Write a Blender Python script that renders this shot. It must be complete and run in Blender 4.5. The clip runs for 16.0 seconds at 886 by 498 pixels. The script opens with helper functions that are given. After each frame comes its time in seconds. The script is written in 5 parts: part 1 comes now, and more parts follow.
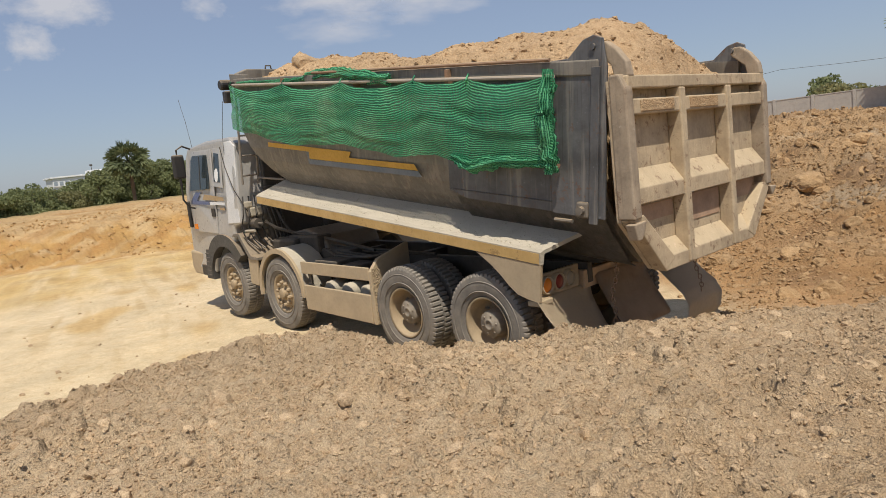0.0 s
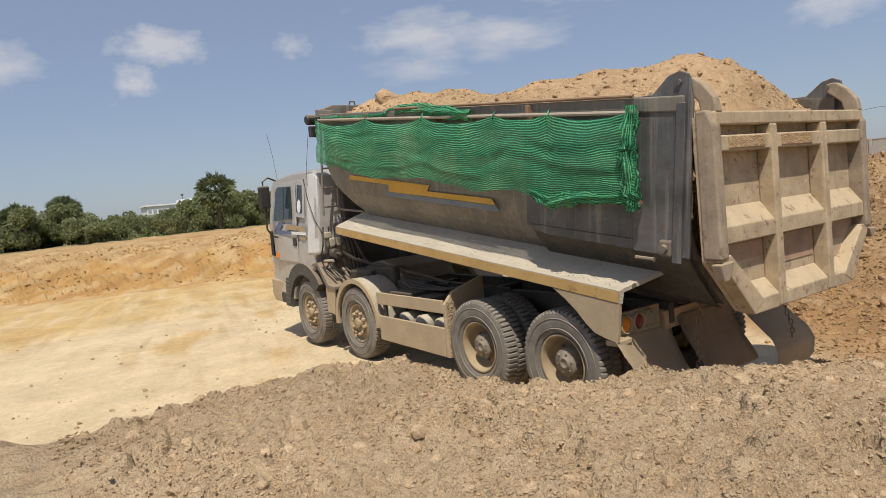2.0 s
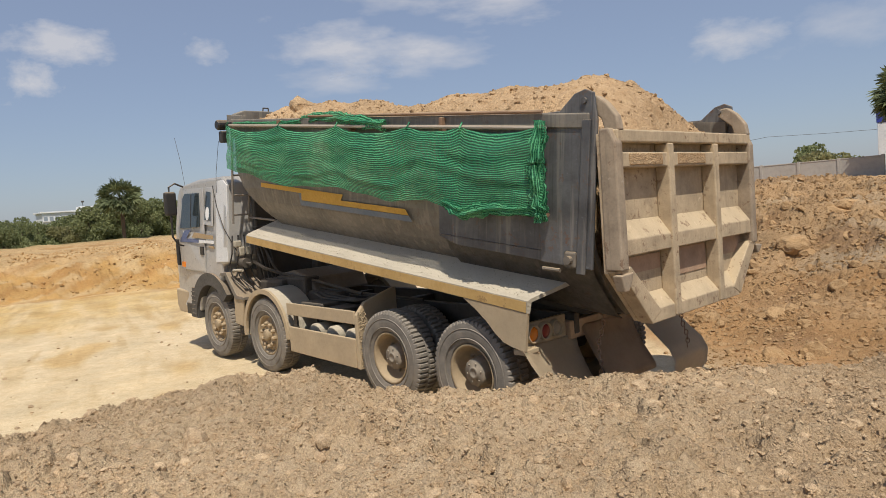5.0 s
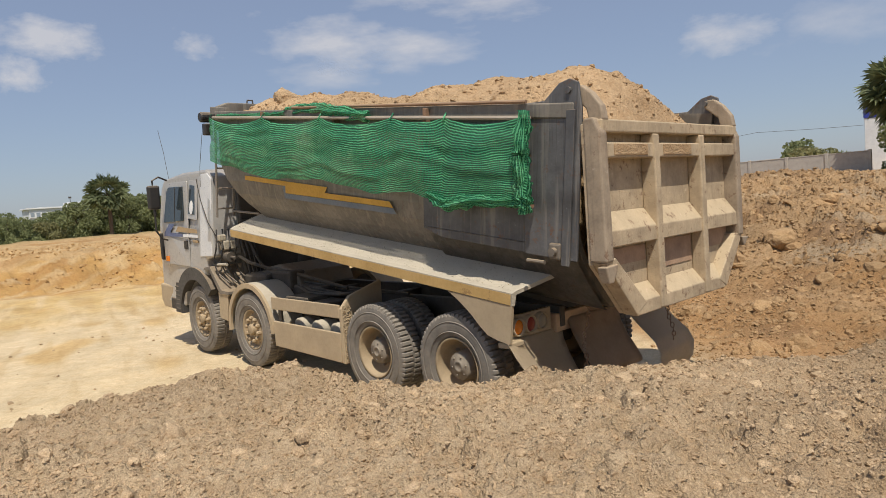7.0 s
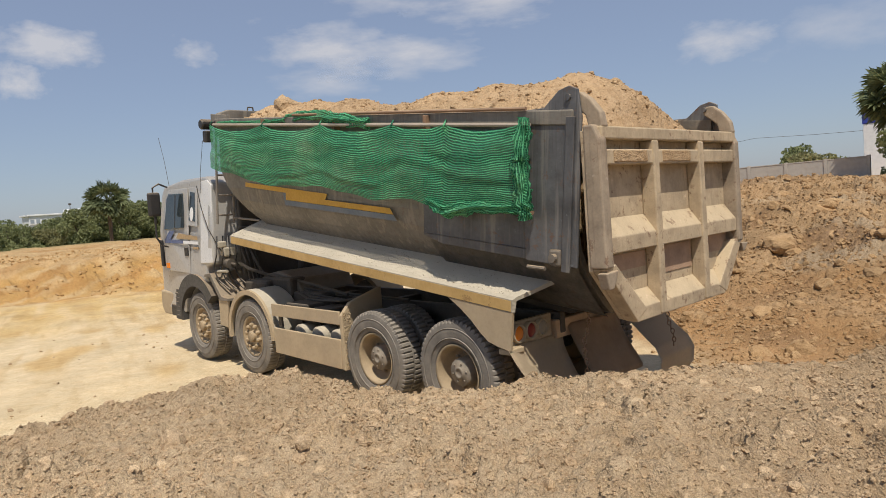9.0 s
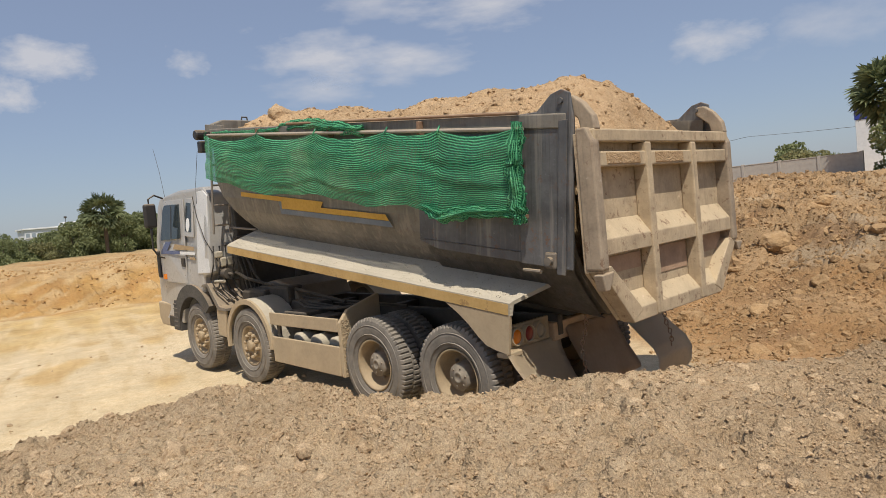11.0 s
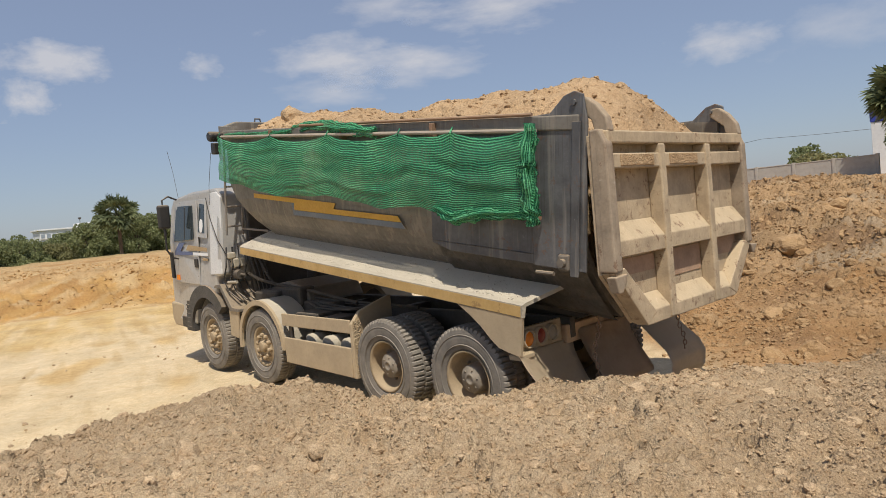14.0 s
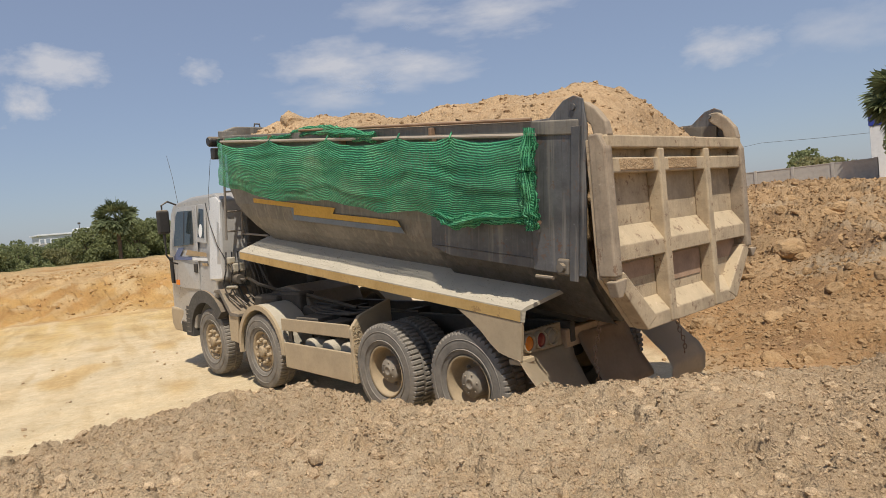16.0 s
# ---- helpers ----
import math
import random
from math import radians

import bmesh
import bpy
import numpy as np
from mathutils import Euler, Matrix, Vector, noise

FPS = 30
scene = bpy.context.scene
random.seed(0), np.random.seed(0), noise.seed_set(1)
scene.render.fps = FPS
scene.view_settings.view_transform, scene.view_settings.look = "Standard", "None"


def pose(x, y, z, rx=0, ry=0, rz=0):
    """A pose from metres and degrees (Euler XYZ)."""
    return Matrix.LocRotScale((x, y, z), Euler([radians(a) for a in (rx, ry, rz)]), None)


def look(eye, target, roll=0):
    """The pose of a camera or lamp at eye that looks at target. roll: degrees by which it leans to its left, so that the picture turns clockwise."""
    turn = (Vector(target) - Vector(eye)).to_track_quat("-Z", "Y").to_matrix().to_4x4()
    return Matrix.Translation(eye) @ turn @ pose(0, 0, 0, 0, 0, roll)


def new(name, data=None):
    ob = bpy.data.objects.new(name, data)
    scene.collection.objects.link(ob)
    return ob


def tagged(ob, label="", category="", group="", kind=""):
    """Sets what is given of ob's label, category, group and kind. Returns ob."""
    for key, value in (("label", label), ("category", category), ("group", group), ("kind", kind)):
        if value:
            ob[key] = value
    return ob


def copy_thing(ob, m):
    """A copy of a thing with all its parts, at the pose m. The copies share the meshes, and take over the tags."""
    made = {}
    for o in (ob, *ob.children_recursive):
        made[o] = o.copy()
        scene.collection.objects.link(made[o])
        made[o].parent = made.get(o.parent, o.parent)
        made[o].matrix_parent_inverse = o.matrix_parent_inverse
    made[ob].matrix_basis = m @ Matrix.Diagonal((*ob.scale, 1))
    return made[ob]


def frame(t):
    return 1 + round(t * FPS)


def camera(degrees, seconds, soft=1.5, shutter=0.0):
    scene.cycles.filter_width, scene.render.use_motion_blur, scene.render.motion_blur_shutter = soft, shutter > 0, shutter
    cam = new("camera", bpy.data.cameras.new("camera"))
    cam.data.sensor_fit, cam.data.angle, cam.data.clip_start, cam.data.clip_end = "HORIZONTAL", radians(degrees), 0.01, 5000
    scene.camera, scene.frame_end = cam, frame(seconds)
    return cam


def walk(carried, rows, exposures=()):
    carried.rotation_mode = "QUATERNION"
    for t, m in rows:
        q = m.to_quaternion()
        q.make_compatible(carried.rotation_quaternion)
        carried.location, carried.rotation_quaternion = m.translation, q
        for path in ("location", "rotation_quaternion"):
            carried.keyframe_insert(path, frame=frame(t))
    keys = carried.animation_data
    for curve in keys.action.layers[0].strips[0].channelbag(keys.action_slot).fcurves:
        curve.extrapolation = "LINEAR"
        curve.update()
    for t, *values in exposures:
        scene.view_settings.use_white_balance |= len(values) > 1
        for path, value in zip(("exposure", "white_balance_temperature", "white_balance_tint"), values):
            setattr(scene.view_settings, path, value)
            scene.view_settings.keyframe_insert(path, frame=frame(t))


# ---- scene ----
cam = camera(67.7, 16.0, soft=0.8)
PATH = [
    (0, (4.626, -4.438, 2.245), (3.133, -3.136, 1.966), -6.8),
    (0.5, (4.612, -4.42, 2.25), (3.078, -3.16, 2.005), -6.8),
    (1, (4.589, -4.425, 2.248), (2.995, -3.238, 2.031), -7.1),
    (1.5, (4.576, -4.436, 2.225), (2.953, -3.28, 2.048), -5.8),
    (2, (4.601, -4.47, 2.243), (2.971, -3.321, 2.091), -5.8),
    (2.5, (4.603, -4.472, 2.233), (2.966, -3.331, 2.098), -5.8),
    (3, (4.607, -4.471, 2.233), (2.984, -3.308, 2.107), -4.7),
    (3.5, (4.619, -4.48, 2.267), (3.04, -3.258, 2.155), -5.3),
    (4, (4.637, -4.483, 2.247), (3.117, -3.187, 2.146), -5.1),
    (6.5, (4.625, -4.348, 2.145), (3.169, -2.984, 2.0), -4.3),
    (7, (4.623, -4.347, 2.147), (3.169, -2.981, 2.003), -4.4),
    (7.5, (4.625, -4.345, 2.143), (3.168, -2.982, 2.0), -4.7),
    (8, (4.631, -4.353, 2.148), (3.177, -2.987, 2.008), -4.8),
    (8.5, (4.634, -4.356, 2.15), (3.181, -2.988, 2.018), -4.7),
    (9, (4.628, -4.358, 2.153), (3.175, -2.99, 2.027), -4.5),
    (11.5, (4.651, -4.368, 2.158), (3.205, -2.991, 2.047), -5.9),
    (12, (4.641, -4.368, 2.157), (3.193, -2.992, 2.053), -5.7),
    (12.5, (4.639, -4.373, 2.159), (3.183, -3.005, 2.057), -5.7),
    (13, (4.633, -4.362, 2.154), (3.172, -3.0, 2.053), -5.6),
    (13.5, (4.635, -4.371, 2.154), (3.17, -3.013, 2.057), -5.6),
    (14, (4.637, -4.375, 2.155), (3.168, -3.022, 2.052), -5.6),
    (14.5, (4.635, -4.371, 2.153), (3.167, -3.016, 2.046), -5.6),
    (15, (4.63, -4.374, 2.152), (3.163, -3.018, 2.046), -5.4),
    (15.5, (4.63, -4.37, 2.153), (3.163, -3.015, 2.054), -5.4),
    (16, (4.637, -4.377, 2.157), (3.169, -3.021, 2.067), -5.7),
]
walk(cam, [(t, look(e, a, r)) for t, e, a, r in PATH])

# ---- world, sun ----
SUN_DIR = Vector((0.40, -0.29, 0.86)).normalized()
world = bpy.data.worlds.new("world")
scene.world = world
world.use_nodes = True
wn = world.node_tree
sky = wn.nodes.new("ShaderNodeTexSky")
sky.sky_type = "NISHITA"
sky.sun_disc = False
sky.sun_elevation = math.asin(SUN_DIR.z)
sky.sun_rotation = math.atan2(SUN_DIR.x, SUN_DIR.y)
sky.air_density, sky.dust_density, sky.ozone_density = 1.0, 0.9, 2.5
wn.nodes["Background"].inputs[1].default_value = 0.05
wn.links.new(sky.outputs[0], wn.nodes["Background"].inputs[0])
haze = wn.nodes.new("ShaderNodeBackground")
haze.inputs[0].default_value, haze.inputs[1].default_value = (0.62, 0.71, 0.98, 1), 0.26
both = wn.nodes.new("ShaderNodeAddShader")
wn.links.new(wn.nodes["Background"].outputs[0], both.inputs[0])
wn.links.new(haze.outputs[0], both.inputs[1])
wn.links.new(both.outputs[0], wn.nodes["World Output"].inputs[0])
sun = new("sun", bpy.data.lights.new("sun", "SUN"))
sun.data.energy, sun.data.angle, sun.data.color = 4.4, radians(0.5), (1.0, 0.93, 0.82)
sun.matrix_world = look(SUN_DIR * 50, (0, 0, 0))
scene.view_settings.exposure = 0.0


# ---- materials ----
def nodes_of(name):
    m = bpy.data.materials.new(name)
    m.use_nodes = True
    return m, m.node_tree.nodes, m.node_tree.links, m.node_tree.nodes["Principled BSDF"]


def noise_tex(N, L, scale, detail=4.0, rough=0.6, coord=None):
    n = N.new("ShaderNodeTexNoise")
    n.inputs["Scale"].default_value, n.inputs["Detail"].default_value, n.inputs["Roughness"].default_value = scale, detail, rough
    if coord is not None:
        L.new(coord, n.inputs["Vector"])
    return n


def ramp(N, L, src, lo, hi, a=0.0, b=1.0):
    r = N.new("ShaderNodeMapRange")
    r.inputs[1].default_value, r.inputs[2].default_value, r.inputs[3].default_value, r.inputs[4].default_value = lo, hi, a, b
    L.new(src, r.inputs[0])
    return r.outputs[0]


def mix(N, L, fac, a, b, mode="MIX"):
    m = N.new("ShaderNodeMix")
    m.data_type, m.blend_type = "RGBA", mode
    for sock, v in ((m.inputs[0], fac), (m.inputs[6], a), (m.inputs[7], b)):
        if isinstance(v, (int, float)):
            sock.default_value = v
        elif isinstance(v, tuple):
            sock.default_value = (*v[:3], 1)
        else:
            L.new(v, sock)
    return m.outputs[2]


DUST = (0.40, 0.30, 0.19)


def surface(name, base, rough=0.7, metal=0.0, vary=0.25, dust=0.3, dust_col=DUST, scale=3.0, bump=0.15, streaks=0.0, streak_col=(0.12, 0.07, 0.04), fine=60.0, chips=0.0):
    """A weathered surface: base colour, blotches at two scales, dust, vertical streaks, fine relief."""
    m, N, L, b = nodes_of(name)
    tc = N.new("ShaderNodeTexCoord").outputs["Object"]
    n1, n2, n3 = noise_tex(N, L, scale, 5, 0.65, tc), noise_tex(N, L, scale * 9, 4, 0.7, tc), noise_tex(N, L, fine, 3, 0.6, tc)
    dark = tuple(c * (1 - vary) for c in base)
    light = tuple(min(1, c * (1 + vary)) for c in base)
    col = mix(N, L, ramp(N, L, n1.outputs[0], 0.3, 0.7), dark, light)
    col = mix(N, L, ramp(N, L, n2.outputs[0], 0.45, 0.75, 0, 0.35), col, tuple(c * 0.6 for c in base))
    if streaks:
        mp = N.new("ShaderNodeMapping")
        mp.inputs["Scale"].default_value = (14, 14, 0.7)
        L.new(tc, mp.inputs["Vector"])
        s = noise_tex(N, L, 1.0, 4, 0.6, mp.outputs[0])
        col = mix(N, L, ramp(N, L, s.outputs[0], 0.54, 0.64, 0, streaks), col, streak_col)
        s2 = noise_tex(N, L, 2.3, 3, 0.5, mp.outputs[0])
        col = mix(N, L, ramp(N, L, s2.outputs[0], 0.42, 0.34, 0, streaks * 0.8), col, tuple(x * 0.45 for x in base))
    if dust:
        nz = N.new("ShaderNodeSeparateXYZ")
        L.new(N.new("ShaderNodeNewGeometry").outputs["Normal"], nz.inputs[0])
        up = ramp(N, L, nz.outputs[2], 0.2, 0.9, 0.0, 0.55)
        ad = N.new("ShaderNodeMath")
        L.new(up, ad.inputs[0])
        L.new(ramp(N, L, n1.outputs[0], 0.35, 0.7, dust * 0.5, dust), ad.inputs[1])
        ad.use_clamp = True
        col = mix(N, L, ad.outputs[0], col, dust_col)
    if chips:
        c1, c2 = noise_tex(N, L, 11, 6, 0.75, tc), noise_tex(N, L, 2.1, 3, 0.6, tc)
        gate_ = N.new("ShaderNodeMath")
        gate_.operation = "MULTIPLY"
        L.new(ramp(N, L, c1.outputs[0], 0.57, 0.62, 0.0, chips), gate_.inputs[0])
        L.new(ramp(N, L, c2.outputs[0], 0.40, 0.60, 0.15, 1.0), gate_.inputs[1])
        col = mix(N, L, gate_.outputs[0], col, (0.15, 0.075, 0.04))
        col = mix(N, L, ramp(N, L, c1.outputs[0], 0.36, 0.31, 0.0, chips * 0.8), col, tuple(min(1, x * 1.5 + 0.06) for x in base))
    L.new(col, b.inputs["Base Color"])
    L.new(ramp(N, L, n2.outputs[0], 0.3, 0.7, max(0.05, rough - 0.12), min(1, rough + 0.12)), b.inputs["Roughness"])
    b.inputs["Metallic"].default_value = metal
    bp = N.new("ShaderNodeBump")
    bp.inputs["Strength"].default_value, bp.inputs["Distance"].default_value = bump, 0.01
    L.new(n3.outputs[0], bp.inputs["Height"])
    L.new(bp.outputs[0], b.inputs["Normal"])
    return m


def soil(name, attr=None, base=(0.4, 0.28, 0.17), vary=0.3, bump=0.6, grit=0.3):
    """Loose earth: colour from an attribute or a base, clumps, pebbles and grit."""
    m, N, L, b = nodes_of(name)
    tc = N.new("ShaderNodeTexCoord").outputs["Object"]
    if attr:
        a = N.new("ShaderNodeAttribute")
        a.attribute_name = attr
        src = a.outputs["Color"]
    else:
        rgb = N.new("ShaderNodeRGB")
        rgb.outputs[0].default_value = (*base, 1)
        src = rgb.outputs[0]
    n1, n2, n3 = noise_tex(N, L, 0.9, 5, 0.65, tc), noise_tex(N, L, 14, 5, 0.7, tc), noise_tex(N, L, 70, 5, 0.7, tc)
    col = mix(N, L, ramp(N, L, n1.outputs[0], 0.3, 0.7, 0, 1), mix(N, L, 1.0, src, (1 - vary * 0.6,) * 3, "MULTIPLY"), mix(N, L, 1.0, src, (1 + vary * 0.4,) * 3, "MULTIPLY"))
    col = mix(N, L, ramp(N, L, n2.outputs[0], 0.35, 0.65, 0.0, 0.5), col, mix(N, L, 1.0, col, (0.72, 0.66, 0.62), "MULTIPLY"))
    # Pore shade put into the colour: darker wherever the relief noise n3 dips.
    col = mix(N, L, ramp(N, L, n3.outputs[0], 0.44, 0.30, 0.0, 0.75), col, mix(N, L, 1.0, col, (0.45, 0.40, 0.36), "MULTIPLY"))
    col = mix(N, L, ramp(N, L, n3.outputs[0], 0.60, 0.72, 0.0, 0.4), col, (0.62, 0.50, 0.34))
    n4, n5 = noise_tex(N, L, 4.5, 6, 0.7, tc), noise_tex(N, L, 130, 2, 0.6, tc)
    col = mix(N, L, ramp(N, L, n4.outputs[0], 0.46, 0.60, 0.0, 0.5), col, mix(N, L, 1.0, col, (0.88, 0.82, 0.74), "MULTIPLY"))
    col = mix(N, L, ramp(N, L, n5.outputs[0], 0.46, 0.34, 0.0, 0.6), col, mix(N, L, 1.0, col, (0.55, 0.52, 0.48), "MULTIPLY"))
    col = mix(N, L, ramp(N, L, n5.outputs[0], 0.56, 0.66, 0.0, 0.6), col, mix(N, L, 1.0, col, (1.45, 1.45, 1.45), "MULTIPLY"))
    if not attr:
        oi = N.new("ShaderNodeObjectInfo")
        gi = N.new("ShaderNodeNewGeometry")
        ad = N.new("ShaderNodeMath")
        L.new(oi.outputs["Random"], ad.inputs[0])
        L.new(gi.outputs["Random Per Island"], ad.inputs[1])
        col = mix(N, L, ramp(N, L, ad.outputs[0], 0.0, 2.0, 0.0, 1.0), mix(N, L, 1.0, col, (1.1, 1.1, 1.1), "MULTIPLY"), mix(N, L, 1.0, col, (0.88, 0.86, 0.84), "MULTIPLY"))
    L.new(col, b.inputs["Base Color"])
    b.inputs["Roughness"].default_value = 0.95
    b.inputs["Specular IOR Level"].default_value = 0.15
    v = N.new("ShaderNodeTexVoronoi")
    v.inputs["Scale"].default_value = 28
    L.new(tc, v.inputs["Vector"])
    h = N.new("ShaderNodeMath")
    h.operation = "MULTIPLY_ADD"
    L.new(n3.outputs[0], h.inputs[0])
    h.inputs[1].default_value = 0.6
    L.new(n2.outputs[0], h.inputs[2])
    h2 = N.new("ShaderNodeMath")
    h2.operation = "SUBTRACT"
    L.new(h.outputs[0], h2.inputs[0])
    L.new(ramp(N, L, v.outputs["Distance"], 0, 0.6, 0, 0.35), h2.inputs[1])
    grain = N.new("ShaderNodeTexVoronoi")
    grain.inputs["Scale"].default_value = 72
    wob = N.new("ShaderNodeVectorMath")
    wob.operation = "MULTIPLY_ADD"
    L.new(n2.outputs["Color"], wob.inputs[0])
    wob.inputs[1].default_value = (0.05, 0.05, 0.05)
    L.new(tc, wob.inputs[2])
    L.new(wob.outputs[0], grain.inputs["Vector"])
    h3 = N.new("ShaderNodeMath")
    h3.operation = "SUBTRACT"
    L.new(h2.outputs[0], h3.inputs[0])
    L.new(ramp(N, L, grain.outputs["Distance"], 0, 0.7, 0, grit), h3.inputs[1])
    bp = N.new("ShaderNodeBump")
    bp.inputs["Strength"].default_value, bp.inputs["Distance"].default_value = bump, 0.03
    if attr:
        L.new(ramp(N, L, a.outputs["Alpha"], 0.0, 1.0, 0.3, bump), bp.inputs["Strength"])
    L.new(h3.outputs[0], bp.inputs["Height"])
    L.new(bp.outputs[0], b.inputs["Normal"])
    return m


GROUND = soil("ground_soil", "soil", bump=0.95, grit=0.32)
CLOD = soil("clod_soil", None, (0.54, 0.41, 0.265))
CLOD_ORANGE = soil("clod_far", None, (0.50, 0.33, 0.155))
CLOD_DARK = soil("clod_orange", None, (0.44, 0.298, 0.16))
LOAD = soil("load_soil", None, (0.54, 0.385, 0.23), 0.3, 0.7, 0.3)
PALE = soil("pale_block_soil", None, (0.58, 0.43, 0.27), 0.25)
STEEL = surface("bed_steel", (0.14, 0.137, 0.128), 0.55, 0.1, 0.45, 0.38, dust_col=(0.31, 0.26, 0.19), streaks=0.5, streak_col=(0.30, 0.27, 0.22), scale=1.7, bump=0.25, chips=0.35)
STEEL_MID = surface("flank_steel", (0.16, 0.155, 0.145), 0.5, 0.1, 0.4, 0.2, dust_col=(0.31, 0.26, 0.19), streaks=0.5, streak_col=(0.28, 0.25, 0.21), scale=2.0, chips=0.5)
STEEL_DARK = surface("rear_plate_steel", (0.095, 0.100, 0.108), 0.45, 0.15, 0.5, 0.06, streaks=0.55, streak_col=(0.25, 0.235, 0.21), scale=2.2, chips=0.75)
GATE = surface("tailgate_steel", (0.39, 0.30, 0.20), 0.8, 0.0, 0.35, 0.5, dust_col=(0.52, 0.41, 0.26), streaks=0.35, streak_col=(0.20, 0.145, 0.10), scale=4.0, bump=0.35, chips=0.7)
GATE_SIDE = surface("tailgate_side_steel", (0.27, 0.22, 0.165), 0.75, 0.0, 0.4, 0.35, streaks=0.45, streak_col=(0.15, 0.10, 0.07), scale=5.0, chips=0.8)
PATCH = surface("reddish_patch_steel", (0.36, 0.225, 0.15), 0.8, 0.0, 0.3, 0.35, dust_col=(0.44, 0.33, 0.21), scale=4.0)
RUST = surface("rusty_steel", (0.22, 0.12, 0.07), 0.8, 0.0, 0.35, 0.3)
FENDER = surface("dusty_fender", (0.30, 0.265, 0.20), 0.85, 0.0, 0.3, 0.55, dust_col=(0.50, 0.44, 0.34), fine=45, bump=0.9, scale=2.2)
YELLOW = surface("yellow_paint", (0.52, 0.31, 0.07), 0.7, 0.0, 0.25, 0.6, dust_col=(0.45, 0.33, 0.18), chips=0.5)
FLAP = surface("sandy_flap", (0.64, 0.53, 0.37), 0.85, 0.0, 0.15, 0.5, dust_col=(0.55, 0.44, 0.30))
GUARD = surface("rusty_guard", (0.48, 0.32, 0.19), 0.8, 0.0, 0.3, 0.4, dust_col=(0.56, 0.41, 0.26))
TAN = surface("tan_dusty_plate", (0.40, 0.31, 0.20), 0.8, 0.0, 0.12, 0.5, dust_col=(0.45, 0.35, 0.22))
CHASSIS = surface("chassis_black", (0.033, 0.031, 0.028), 0.7, 0.1, 0.4, 0.28, dust_col=(0.23, 0.185, 0.135))
LADDER = surface("ladder_grey", (0.20, 0.19, 0.18), 0.6, 0.2, 0.3, 0.25)
BLACK = surface("black_plastic", (0.02, 0.02, 0.021), 0.5, 0.0, 0.2, 0.03)
GREYPLASTIC = surface("grey_plastic", (0.055, 0.054, 0.052), 0.6, 0.0, 0.25, 0.05)
SILVER = surface("silver_paint", (0.49, 0.48, 0.46), 0.36, 0.25, 0.1, 0.2, dust_col=(0.42, 0.375, 0.31), bump=0.04, scale=1.4)
RUBBER = surface("tyre_rubber", (0.055, 0.053, 0.05), 0.85, 0.0, 0.3, 0.95, dust_col=(0.25, 0.22, 0.18), bump=0.35, scale=5)
RIM = surface("dusty_rim", (0.30, 0.225, 0.135), 0.8, 0.0, 0.3, 0.5, dust_col=(0.40, 0.305, 0.19), scale=7)
HUB = surface("hub_steel", (0.19, 0.165, 0.135), 0.75, 0.1, 0.3, 0.6, dust_col=(0.32, 0.265, 0.195), scale=9)
DECAL_Y = surface("decal_yellow", (0.62, 0.33, 0.02), 0.5, 0.0, 0.1, 0.12)
DECAL_B = surface("decal_blue", (0.10, 0.16, 0.22), 0.6, 0.0, 0.15, 0.35)
STRIPE_BLUE = surface("stripe_blue", (0.07, 0.12, 0.27), 0.4, 0.0, 0.1, 0.15)
SILVER_PALE = surface("pale_silver_paint", (0.70, 0.70, 0.69), 0.35, 0.1, 0.06, 0.05, dust_col=(0.55, 0.50, 0.43), bump=0.03)
PLATE_GREY = surface("grey_cover_plate", (0.13, 0.125, 0.115), 0.6, 0.1, 0.4, 0.3, chips=0.5)
STRIPE_TAN = surface("stripe_tan", (0.40, 0.28, 0.15), 0.5, 0.0, 0.1, 0.2)
PIPE = surface("pipe_pale", (0.42, 0.38, 0.33), 0.6, 0.1, 0.2, 0.2)
CONCRETE = surface("wall_concrete", (0.40, 0.38, 0.35), 0.9, 0.0, 0.15, 0.12, scale=0.7, fine=25)
BARK = surface("bark", (0.13, 0.095, 0.065), 0.9, 0.0, 0.3, 0.0)
WHITE = surface("white_render", (0.75, 0.75, 0.74), 0.8, 0.0, 0.06, 0.0, scale=0.4)
BLUE = surface("blue_paint", (0.03, 0.05, 0.30), 0.6, 0.0, 0.1, 0.0)


def plain(name, col, rough, metal=0.0, trans=0.0):
    m, N, L, b = nodes_of(name)
    b.inputs["Base Color"].default_value = (*col, 1)
    b.inputs["Roughness"].default_value, b.inputs["Metallic"].default_value = rough, metal
    b.inputs["Transmission Weight"].default_value = trans
    return m


GLASS = plain("dark_glass", (0.035, 0.045, 0.05), 0.06)
AMBER = plain("amber_lens", (0.75, 0.22, 0.02), 0.25)
RED = plain("red_lens", (0.22, 0.02, 0.015), 0.3)
CLEAR = plain("clear_lens", (0.30, 0.26, 0.20), 0.35)
# Window glass of the far building, with distance haze put into its pale colour.
HAZED_GLASS = plain("hazed_glass", (0.30, 0.34, 0.38), 0.3)


